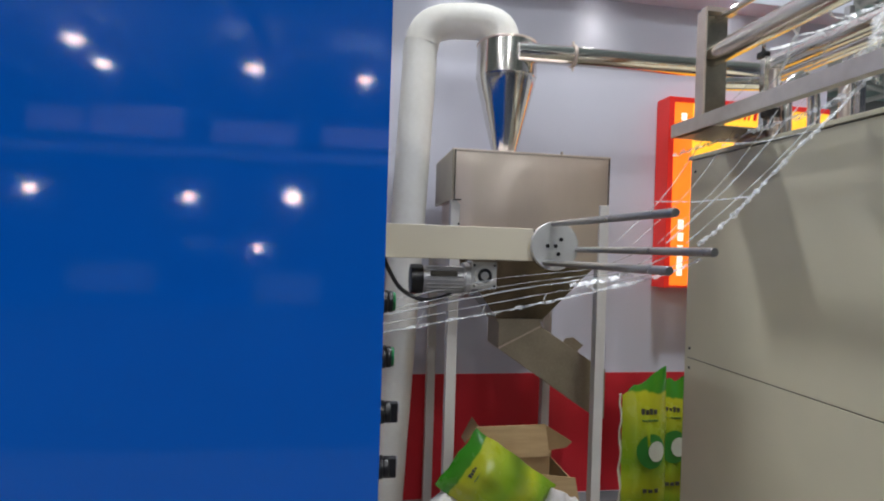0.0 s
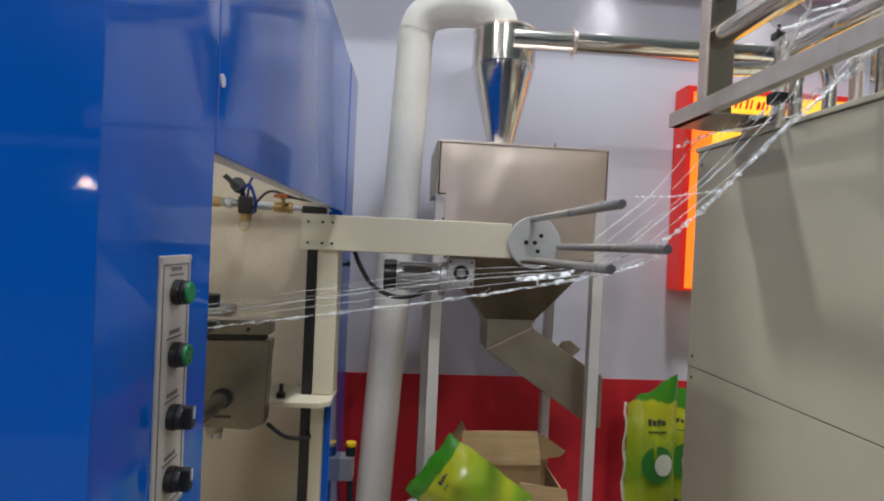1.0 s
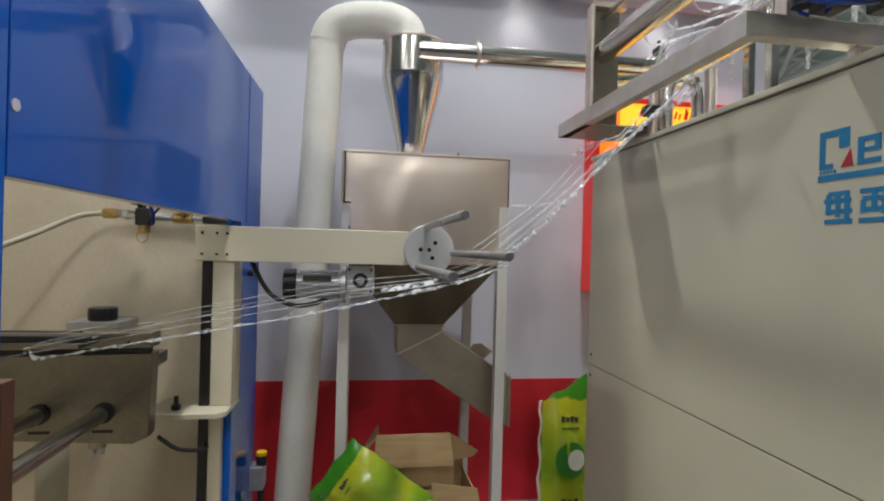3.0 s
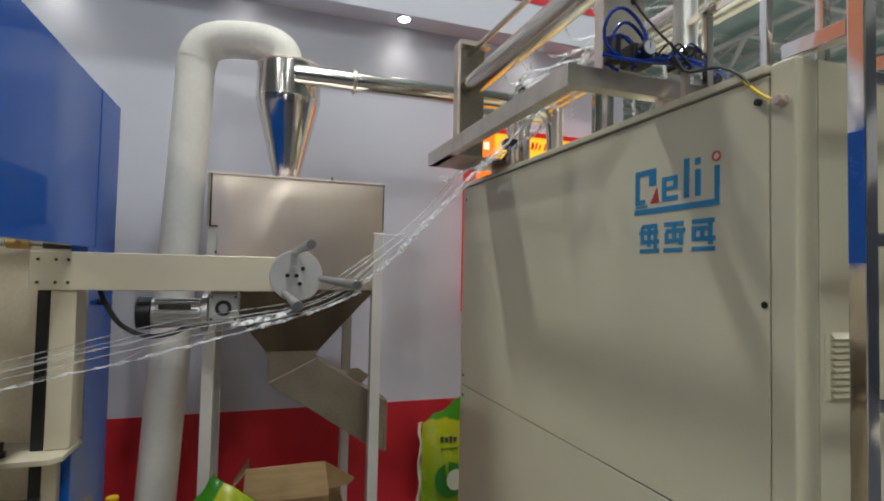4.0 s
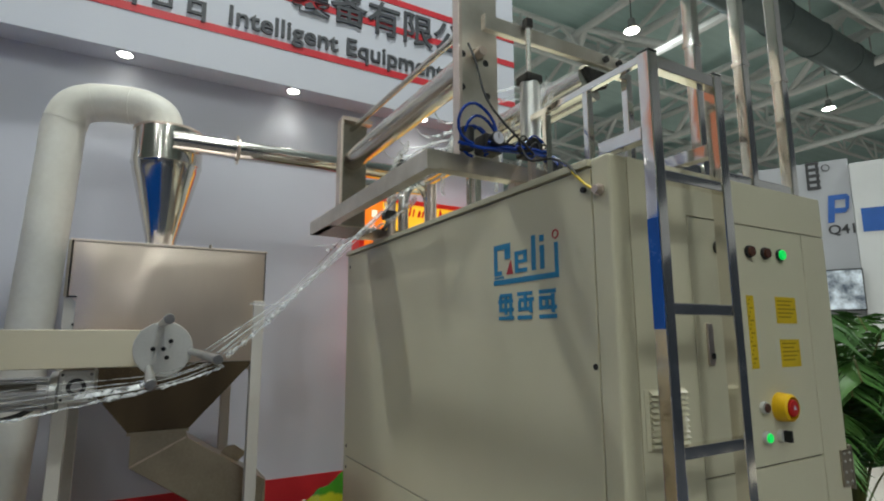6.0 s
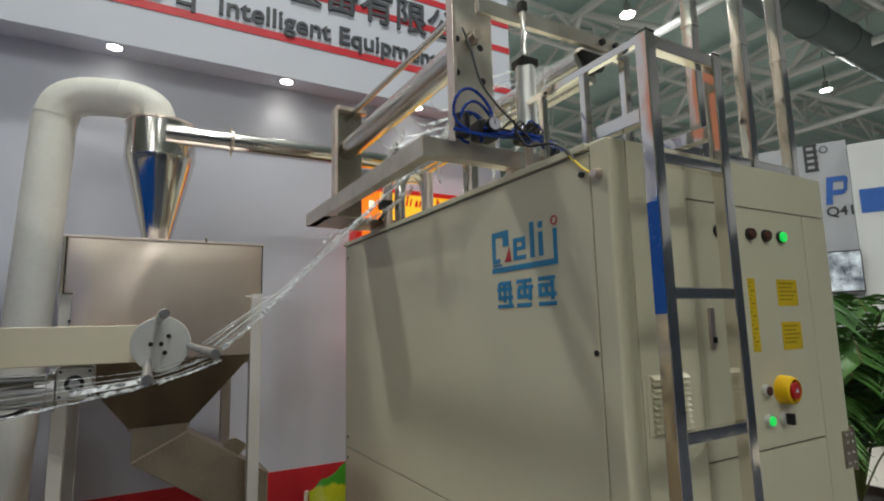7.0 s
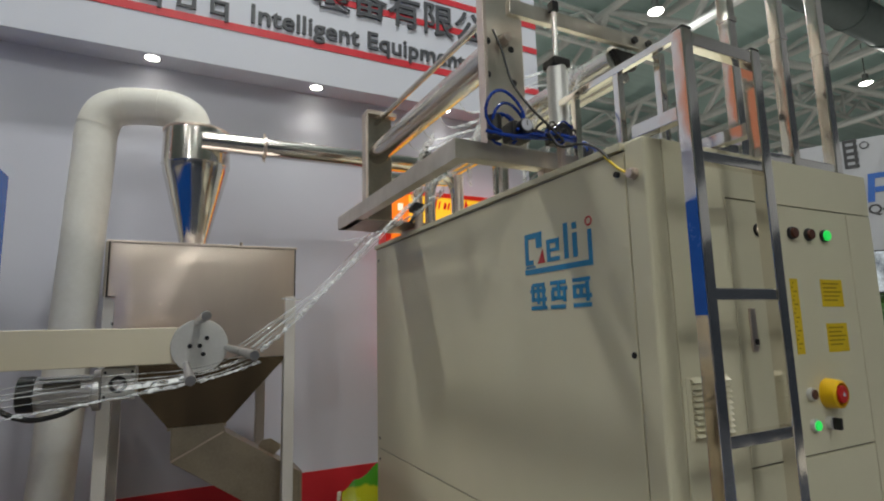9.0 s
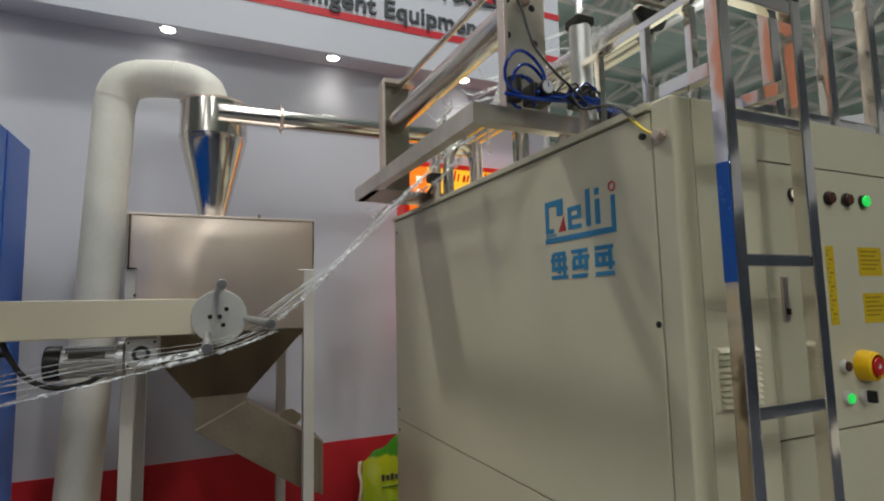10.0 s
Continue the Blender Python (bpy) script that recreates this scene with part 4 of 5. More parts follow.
    part("hinge_pin", rod((2.437, 0.622, 1.19), (2.437, 0.622, 1.305), 0.006, n=10), STEEL_DULL, c)
    for y, z in ((0.69, 1.541), (2.235, 1.93), (2.235, 1.12), (2.235, 1.03)):
        part("lock_hole", rod((1.5535, y, z), (1.556, y, z), 0.007, n=16), BLACK, c)
    fit = part("air_fitting", rod((1.556, 0.652, 1.926), (1.536, 0.652, 1.926), 0.010, n=16, bevel=0.002), STEEL, c, "steel air fitting")
    part("fitting_nut", rod((1.547, 0.652, 1.926), (1.554, 0.652, 1.926), 0.0135, n=6), STEEL, fit)
    part("side_plug", rod((1.556, 0.70, 1.936), (1.547, 0.70, 1.936), 0.007, n=12), BLACK, c)
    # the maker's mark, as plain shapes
    def mark(name, y0, y1, z0, z1, mat=LOGO_BLUE, lab="blue vinyl shape", out=0.0):
        part(name, box(1.5535 - out, 1.556, y1, y0, z0, z1), mat, c, lab)
    mark("mark_bar", 1.063, 0.795, 1.746, 1.760)
    mark("mark_bar", 0.808, 0.795, 1.760, 1.832)
    for y0, y1, z0, z1 in ((1.06, 1.045, 1.772, 1.858), (1.045, 1.01, 1.843, 1.858), (1.045, 1.025, 1.772, 1.784), (1.01, 0.985, 1.815, 1.858),
                           (0.965, 0.951, 1.772, 1.830), (0.9505, 0.928, 1.819, 1.830), (0.9275, 0.914, 1.797, 1.830), (0.9505, 0.928, 1.797, 1.806), (0.9505, 0.914, 1.772, 1.783),
                           (0.895, 0.879, 1.772, 1.862), (0.862, 0.846, 1.772, 1.832), (0.862, 0.846, 1.842, 1.858)):
        mark("mark_block", y0, y1, z0, z1)
    for k in range(5):
        mark("mark_block", 1.058 - 0.009 * k, 1.053 - 0.009 * k, 1.7625, 1.769)
    part("mark_wedge", prism([(1.005, 1.772), (0.975, 1.772), (0.982, 1.81)], "x", 1.5535, 1.556), LOGO_RED, c, "red vinyl wedge")
    part("mark_dot", tube([(1.5545, 0.803 + 0.010 * math.cos(a), 1.852 + 0.010 * math.sin(a)) for a in [k * 0.3 for k in range(22)]], 0.0022, 6), LOGO_RED, c, "small red ring")
    r = random.Random(4)
    for k in range(3):
        y = 1.045 - k * 0.084
        for z in (1.655, 1.677, 1.70, 1.716):
            mark("mark_stroke", y - r.uniform(0, 0.012), y - 0.072 + r.uniform(0, 0.012), z - 0.0055, z + 0.0045)
        for dy in (0.012, 0.036, 0.058):
            mark("mark_stroke", y - dy + 0.0055, y - dy - 0.0055, 1.648 + r.uniform(0, 0.03), 1.722 - r.uniform(0, 0.03), out=0.0007)


def build_ladder():
    l = thing("access_ladder", 1.695, 0.53, 0.0, "polished stainless square-tube ladder before the cabinet", "ladder")
    for x in (1.57, 1.79):
        st = part("stile", box(x, x + 0.030, 0.517, 0.547, 0.0, 2.198, 0.003), TUBE, l)
        part("stile_cap", box(x, x + 0.030, 0.517, 0.547, 2.198, 2.203, 0.002), BLACK, st)
        part("top_tube", box(x + 0.001, x + 0.029, 0.547, 0.668, 2.010, 2.040, 0.002), TUBE, l)
        part("foot", box(x - 0.004, x + 0.034, 0.513, 0.551, 0.0, 0.03, 0.003), BLACK, l)
    for z in (0.31, 0.58, 0.85, 1.115, 1.387, 1.660, 1.932):
        part("rung", box(1.60, 1.79, 0.52, 0.544, z - 0.012, z + 0.012, 0.003), TUBE, l)
    part("top_rung", box(1.60, 1.79, 0.519, 0.546, 2.165, 2.195, 0.003), TUBE, l)
    part("protective_film", box(1.5688, 1.57, 0.519, 0.545, 1.62, 1.84), BLUE_FILM, l, "blue protective film left on the tube")
    part("protective_film", box(1.60, 1.6012, 0.519, 0.545, 0.9, 1.35), BLUE_FILM, l, "blue protective film left on the tube")
    r = thing("guard_rail", 1.6, 0.95, 2.006, "stainless guard rail standing on the cabinet top", "rail")
    part("top_bar", box(1.592, 1.608, 0.560, 0.93, 2.192, 2.210, 0.002), TUBE, r)
    for y in (0.722, 0.872):
        part("post", box(1.591, 1.609, y - 0.009, y + 0.009, 2.006, 2.192, 0.002), TUBE, r)
    part("post", box(1.632, 1.650, 0.628, 0.646, 2.004, 2.21, 0.002), TUBE, r)
    part("link_bar", box(1.608, 1.634, 0.630, 0.644, 2.193, 2.207, 0.002), TUBE, r)
    q = thing("tube_rack", 2.3, 0.68, 2.006, "tall rack of stainless square tubes on the cabinet top", "rack")
    for x, y, w in ((1.900, 0.632, 0.030), (2.115, 0.632, 0.030), (2.312, 0.632, 0.032)):
        post = part("post", box(x, x + w, y, y + w, 2.006, 2.95, 0.003), TUBE, q)
        part("sleeve", box(x - 0.002, x + w + 0.002, y - 0.002, y + w + 0.002, 2.36, 2.375, 0.001), TUBE, post)
    part("base_bar", box(1.822, 2.312, 0.6365, 0.658, 2.0065, 2.032, 0.003), TUBE, q)
    part("top_bar", box(1.900, 2.344, 0.634, 0.660, 2.951, 2.98, 0.003), TUBE, q)


def build_gantry():
    g = thing("film_gantry", 1.5, 1.5, 2.006, "stainless steel gantry with rollers over the cabinet edge", "gantry")
    part("front_beam", prism([(1.30, 2.03), (1.335, 2.03), (1.335, 2.035), (1.305, 2.035), (1.305, 2.078), (1.335, 2.078), (1.335, 2.083), (1.30, 2.083)], "y", 0.985, 2.04, 0.001), GANTRY, g)
    part("near_beam", box(1.302, 1.70, 0.985, 1.025, 2.034, 2.083, 0.003), GANTRY, g)
    part("far_plate", box(1.305, 1.70, 1.80, 2.04, 2.03, 2.036, 0.001), STEEL_DULL, g)
    part("support_block", box(1.58, 1.69, 0.99, 1.02, 2.006, 2.036), STEEL, g)
    part("support_block", box(1.58, 1.69, 1.85, 2.02, 2.006, 2.032), STEEL, g)
    part("end_plate", box(1.418, 1.548, 2.04, 2.052, 2.03, 2.56, 0.002), SEAL, g)
    part("end_plate_edge", box(1.412, 1.424, 2.0, 2.052, 2.03, 2.562, 0.002), STEEL, g)
    post = part("near_post", box(1.410, 1.557, 1.03, 1.036, 2.08, 2.85, 0.001), GANTRY, g)
    part("post_edge", box(1.406, 1.418, 1.0, 1.034, 2.08, 2.85, 0.002), STEEL, post)
    part("post_back", box(1.547, 1.559, 1.034, 1.07, 2.08, 2.85, 0.002), STEEL_DULL, post)
    for x, z in ((1.437, 2.40), (1.515, 2.39), (1.435, 2.30), (1.52, 2.29), (1.52, 2.50)):
        part("post_hole", rod((x, 1.0285, z), (x, 1.031, z), 0.010, n=16), BLACK, post)
    sensor = part("sensor", rod((1.478, 1.028, 2.40), (1.478, 0.985, 2.40), 0.014, n=16, bevel=0.002), STEEL, post, "steel proximity sensor")
    part("sensor_nut", rod((1.478, 1.012, 2.40), (1.478, 1.020, 2.40), 0.021, n=6), STEEL_DULL, sensor)
    part("cross_bar", box(1.42, 1.56, 2.0, 2.04, 2.555, 2.575, 0.002), STEEL, g)
    part("main_roller", rod((1.48, 1.04, 2.385), (1.48, 2.04, 2.385), 0.045, n=36), ROLLER, g)
    part("tension_rod", rod((1.475, 1.04, 2.51), (1.475, 2.04, 2.53), 0.011, n=16), ROLLER, g)
    for x, z, r in ((1.89, 2.43, 0.040), (1.925, 2.375, 0.018), (1.87, 2.365, 0.014)):
        part("feed_roller", rod((x, 1.0, z), (x, 2.2, z), r, n=28), ROLLER, g)
    part("lever_arm", prism([(1.47, 2.455), (1.47, 2.50), (2.02, 2.505), (2.03, 2.48), (2.01, 2.46)], "y", 0.965, 0.985, 0.003), GANTRY, g)
    for x, z in ((1.995, 2.483), (1.935, 2.482), (1.62, 2.50)):
        part("pivot", rod((x, 0.955, z), (x, 1.0, z), 0.011, n=16), BLACK, g)
    part("pivot_wedge", prism([(1.87, 2.455), (1.99, 2.455), (1.96, 2.40), (1.92, 2.385)], "y", 0.985, 1.0, 0.003), BLACK, g)
    for x, y, h in ((1.72, 2.03, 2.42), (1.95, 1.80, 2.5), (2.1, 2.0, 2.65), (1.75, 1.45, 2.42)):
        part("upright", box(x, x + 0.028, y, y + 0.028, 2.006, h, 0.002), CHROME, g)
    part("bent_pipe", tube(smooth_path([(1.622, 1.80, 2.006), (1.622, 1.80, 2.15), (1.640, 1.80, 2.215), (1.683, 1.80, 2.243), (1.726, 1.80, 2.215), (1.744, 1.80, 2.15), (1.744, 1.80, 2.006)]), 0.022, 20), CHROME, g)
    part("cross_pipe", rod((1.55, 2.22, 2.33), (1.95, 2.22, 2.36), 0.03, n=20), CHROME, g)
    part("film_guide", rod((1.62, 1.55, 2.006), (1.62, 1.55, 2.17), 0.018, n=16), STEEL, g)
    cl = part("film_guide", rod((1.568, 1.80, 2.006), (1.568, 1.80, 2.26), 0.018, n=16), STEEL, g)
    part("guide_clamp", box(1.530, 1.585, 1.775, 1.825, 2.075, 2.115, 0.010), BLACK, cl, "black clamp knob")
    part("clamp_lever", tube(smooth_path([(1.545, 1.78, 2.08), (1.535, 1.77, 2.05), (1.515, 1.76, 2.025)]), 0.008, 8), BLACK, cl)
    v = part("valve_body", box(1.71, 1.75, 2.03, 2.07, 2.40, 2.43, 0.006), BLACK, g)
    part("valve_stem", rod((1.73, 2.05, 2.43), (1.73, 2.05, 2.46), 0.008, n=10), BLACK, v)
    c = thing("air_cylinder", 1.60, 0.95, 2.08, "aluminium air cylinder with black end caps on the gantry", "cylinder")
    part("barrel", rod((1.61, 0.95, 2.14), (1.61, 0.95, 2.315), 0.028, n=28), LIGHT_METAL, c)
    part("bottom_cap", box(1.578, 1.642, 0.918, 0.982, 2.095, 2.145, 0.006), BLACK, c)
    part("top_cap", box(1.582, 1.638, 0.922, 0.978, 2.312, 2.338, 0.005), BLACK, c)
    part("piston_rod", rod((1.61, 0.95, 2.338), (1.61, 0.95, 2.50), 0.008, n=14), CHROME, c)
    part("clevis", box(1.598, 1.622, 0.938, 0.962, 2.485, 2.515, 0.004), BLACK, c)
    part("foot_post", box(1.602, 1.618, 0.942, 0.958, 2.006, 2.096), STEEL, c)
    r = thing("air_regulator", 1.47, 0.93, 2.083, "black air regulator with a gauge and coiled blue hoses", "regulator")
    part("body", box(1.44, 1.50, 0.93, 0.985, 2.083, 2.135, 0.008), BLACK, r)
    part("bowl", rod((1.40, 0.955, 2.083), (1.40, 0.955, 2.145), 0.020, n=18, bevel=0.004), BLACK, r)
    part("gauge", rod((1.468, 0.93, 2.115), (1.468, 0.908, 2.115), 0.019, n=24, bevel=0.002), BLACK, r)
    part("gauge_face", rod((1.468, 0.908, 2.115), (1.468, 0.9065, 2.115), 0.016, n=24), WHITE_WALL, r, "white dial")
    part("gauge_needle", box(1.467, 1.469, 0.9055, 0.9066, 2.113, 2.127), BLACK, r)
    part("elbow", rod((1.50, 0.955, 2.11), (1.57, 0.955, 2.115), 0.010, n=12), BLACK, r)
    for k, (ra, cx, cz) in enumerate(((0.058, 1.418, 2.150), (0.050, 1.438, 2.132), (0.044, 1.428, 2.112), (0.036, 1.45, 2.124))):
        pts = [(cx + ra * math.cos(a), 0.93 + 0.012 * k + 0.008 * math.sin(2 * a), cz + ra * 0.95 * math.sin(a)) for a in [radians(-60 - 25 * (k % 2) + 20 * i) for i in range(17)]]
        part("hose_loop", tube(pts, 0.0042, 8), BLUE_HOSE, r, "blue air hose")
    part("long_hose", tube(smooth_path([(1.37, 0.95, 2.10), (1.42, 0.93, 2.088), (1.50, 0.92, 2.088), (1.58, 0.90, 2.088), (1.68, 0.93, 2.092), (1.74, 1.0, 2.09)]), 0.0048, 8), BLUE_HOSE, r, "blue air hose")
    part("long_hose", tube(smooth_path([(1.45, 0.93, 2.09), (1.55, 0.90, 2.10), (1.66, 0.90, 2.085), (1.72, 0.92, 2.07)]), 0.0048, 8), BLUE_HOSE, r, "blue air hose")
    wires = random.Random(4)
    for k in range(6):
        a = Vector((1.49 + wires.uniform(-0.02, 0.02), 0.915, 2.10 + wires.uniform(-0.01, 0.03)))
        b = Vector((1.60 + wires.uniform(-0.03, 0.02), 0.905, 2.10 + wires.uniform(-0.02, 0.03)))
        sag = [a.lerp(b, h) + Vector((0, wires.uniform(-0.02, 0.0), wires.uniform(-0.03, 0.035))) for h in (0.25, 0.5, 0.75)]
        part("wire", tube(smooth_path([a, *sag, b], 6), 0.0026, 6), RUBBER if k % 3 else BLUE_HOSE, r, "thin tangled wire")
    part("sensor_cable", tube(smooth_path([(1.45, 1.02, 2.43), (1.455, 0.99, 2.36), (1.465, 0.96, 2.25), (1.49, 0.92, 2.17), (1.53, 0.90, 2.12), (1.57, 0.89, 2.08)]), 0.0032, 8), RUBBER, r, "black sensor cable")
    part("fitting_cable", tube(smooth_path([(1.53, 0.90, 2.10), (1.54, 0.87, 2.055), (1.55, 0.80, 2.04), (1.545, 0.745, 2.01), (1.543, 0.71, 1.972)]), 0.0032, 8), RUBBER, r, "black cable")
    part("earth_wire", tube(smooth_path([(1.543, 0.725, 1.985), (1.542, 0.69, 1.95), (1.54, 0.66, 1.928)]), 0.0032, 8), YELLOW_LABEL, r, "yellow-green earth wire")
    part("plug", rod((1.70, 0.95, 2.09), (1.73, 0.99, 2.09), 0.02, n=14, bevel=0.003), BLACK, r)


# ---- goods on the floor ----
def pillow(w, d, h, skew=0.045, seed=0, ruffle=0.05, nx=14, nz=20):
    """A filled bag: w wide, d thick, h high, with a pinched, crimped head."""
    bm = bmesh.new()
    rnd = random.Random(seed)
    rows = []
    for j in range(nz + 1):
        v = j / nz
        row = []
        for s in (1, -1):
            line = []
            for i in range(nx + 1):
                u = i / nx * 2 - 1
                full = (1 - abs(u) ** 3.0) * min(1.0, (v * 7) ** 0.5) * min(1.0, ((1 - v) * 3.2)) ** 0.8
                fold = 0.012 * noise.noise((u * 3, v * 6, seed + s * 9))
                y = s * (0.003 + d / 2 * max(0, full)) + fold * (0.3 + full)
                x = u * w / 2 * (1 - 0.05 * full) + 0.01 * noise.noise((v * 5, seed, u))
                z = v * h + (skew * u + ruffle * noise.noise((u * 2.6, 1.7, seed))) * max(0, v - 0.7) / 0.3
                line.append(bm.verts.new((x, -y, z)))
            row.append(line)
        rows.append(row)
    for a, b in zip(rows, rows[1:]):
        for s in (0, 1):
            for i in range(nx):
                q = (a[s][i], a[s][i + 1], b[s][i + 1], b[s][i])
                bm.faces.new(q if s == 0 else q[::-1])
        for i in (0, nx):
            bm.faces.new((a[0][i], b[0][i], b[1][i], a[1][i]))
    for r in (rows[0], rows[-1]):
        for i in range(nx):
            bm.faces.new((r[0][i], r[1][i], r[1][i + 1], r[0][i + 1]))
    bmesh.ops.recalc_face_normals(bm, faces=bm.faces)
    return bm


def bag_face(x, z, w, d, h, out):
    """A point on the front of a filled bag, out metres before its film."""
    u, v = 2 * x / w, z / h
    full = (1 - abs(u) ** 3.0) * min(1.0, (v * 7) ** 0.5) * min(1.0, ((1 - v) * 3.2)) ** 0.8
    return (x, -(0.003 + d / 2 * max(0, full)) - out, z)


def rice_bag(m, label, w=0.30, h=0.90, d=0.13, seed=0, group="rice bags", skew=0.045, emblem=True, ruffle=0.05):
    b = new("rice_bag")
    b.matrix_basis = m
    ORIGIN[b] = Vector((0, 0, 0))
    tagged(b, label, "bag", group)
    part("bag_body", pillow(w, d, h, skew, seed, ruffle), BAG, b, smooth=60)
    part("side_seam", tube([(-w / 2 - 0.010 + 0.008 * math.sin(k * 1.7 + seed), 0, 0.03 + (h - 0.10) * k / 14) for k in range(15)], 0.026, 8, rough=0.35, flat=0.2, seed=seed), BAG_CLEAR, b, "clear film edge", 60)
    s = h / 0.9
    ring = lambda r, n=28: [(r * math.cos(2 * math.pi * k / n), r * 1.1 * math.sin(2 * math.pi * k / n)) for k in range(n)]
    y = -d * 0.5 - 0.004
    for name, r, mat, dx in () if not emblem else (("emblem", 0.095, material("dark_green_print", (0.03, 0.19, 0.03), None, 0.3), 0.0), ("emblem_centre", 0.056, material("pale_print", (0.62, 0.66, 0.56), None, 0.3), 0.028)):
        dy = 0.0 if name == "emblem" else -0.004
        bm = bmesh.new()
        rings = [[bm.verts.new(bag_face(dx + p[0] * s * q, 0.545 * h + p[1] * s * q, w, d, h, 0.007 - dy)) for p in ring(r)] for q in (0.02, 0.35, 0.7, 1.0)]
        for a, b2 in zip(rings, rings[1:]):
            for k in range(len(a)):
                bm.faces.new((a[k], b2[k], b2[(k + 1) % len(a)], a[(k + 1) % len(a)]))
        part(name, bm, mat, b, "round printed emblem", 60)
    for z, hh, n in ((0.785, 0.034, 4), (0.74, 0.012, 6), (0.27, 0.022, 3)):
        for k in range(n):
            x = -0.055 + k * 0.115 / n
            px, py, pz = bag_face((x + 0.04 / n) * s, z * h + hh * s / 2, w, d, h, 0.006)
            part("print_mark", box(px - 0.036 / n * s, px + 0.036 / n * s, py, py + 0.008, pz - hh * s / 2, pz + hh * s * (0.5 - 0.2 * (k % 2))), PRINT_BLACK if n != 6 else LEAF, b, "small printed mark")
    return b


def build_goods():
    rice_bag(pose(1.675, 2.78, 0.0, -3, 1, 4), "green and yellow printed rice bag standing by the wall", 0.28, 0.82, 0.14, 1, skew=0.075, ruffle=0.03)
    rice_bag(pose(1.86, 2.86, 0.0, -3, 2, 2), "green and yellow printed rice bag half behind the cabinet", 0.30, 0.80, 0.13, 2)
    rice_bag(pose(0.752, 1.99, 0.518, -10, -56, 0), "green and yellow rice bag slumped against the carton", 0.27, 0.385, 0.15, 3, skew=-0.005, emblem=False, ruffle=0.012)
    heap = thing("plastic_bag", 0.50, 2.2, 0.0, "crumpled translucent white plastic bag on the floor", "bag")
    bm = bmesh.new()
    bmesh.ops.create_icosphere(bm, subdivisions=4, radius=1.0)
    for v in bm.verts:
        n = 1 + 0.22 * noise.noise(v.co * 2.3) + 0.14 * noise.noise(v.co * 5.1) + 0.06 * noise.noise(v.co * 11)
        v.co = Vector((0.83 + v.co.x * 0.15 * n, 1.97 + v.co.y * 0.11 * n, max(0.008, 0.29 + v.co.z * 0.31 * n)))
    part("film", bm, BAG_WHITE, heap, smooth=50)
    bm = bmesh.new()
    bmesh.ops.create_icosphere(bm, subdivisions=4, radius=1.0)
    for v in bm.verts:
        n = 1 + 0.24 * noise.noise(v.co * 2.1 + Vector((5, 1, 2))) + 0.14 * noise.noise(v.co * 5.3) + 0.06 * noise.noise(v.co * 12)
        v.co = Vector((0.42 + v.co.x * 0.19 * n, 2.04 + v.co.y * 0.12 * n, max(0.008, 0.28 + v.co.z * 0.28 * n)))
    part("crumpled_end", bm, BAG_WHITE, heap, smooth=50)
    c = thing("carton", 0.85, 2.52, 0.0, "open brown corrugated carton with raised flaps", "carton")
    t = 0.006
    part("front_wall", box(0.64, 1.08, 2.42, 2.42 + t, 0.008, 0.46), CARD, c)
    part("back_wall", box(0.64, 1.08, 2.68, 2.68 + t, 0.008, 0.52), CARD, c)
    part("side_wall", box(0.64, 0.64 + t, 2.42 + t, 2.68, 0.008, 0.50), CARD, c)
    part("side_wall", box(1.08 - t, 1.08, 2.42 + t, 2.68, 0.008, 0.46), CARD, c)
    part("bottom", box(0.646, 1.074, 2.426, 2.68, 0.008, 0.014), CARD_DARK, c)
    part("back_flap", prism([(0.615, 0.535), (0.625, 0.69), (0.975, 0.695), (1.0, 0.535)], "y", 2.50, 2.50 + t, 0.001), CARD, c)
    part("flap_support", box(0.75, 1.0, 2.507, 2.512, 0.44, 0.535), CARD_DARK, c)
    part("side_flap", prism([(0.972, 0.694), (1.118, 0.602), (1.092, 0.574), (0.996, 0.562)], "y", 2.508, 2.508 + t, 0.001), CARD_DARK, c, "darker side flap")
    bm = prism([(0.64, 2.50), (0.64, 2.66), (0.575, 2.60), (0.575, 2.52)], "z", 0.0, t)
    for v in bm.verts:
        v.co.z += 0.685 - (0.64 - v.co.x) * 1.2
    part("side_flap", bm, CARD_DARK, c)
    part("front_flap", prism([(0.87, 0.40), (0.88, 0.50), (1.09, 0.47), (1.14, 0.25), (1.0, 0.2)], "y", 2.395, 2.395 + t), CARD, c)


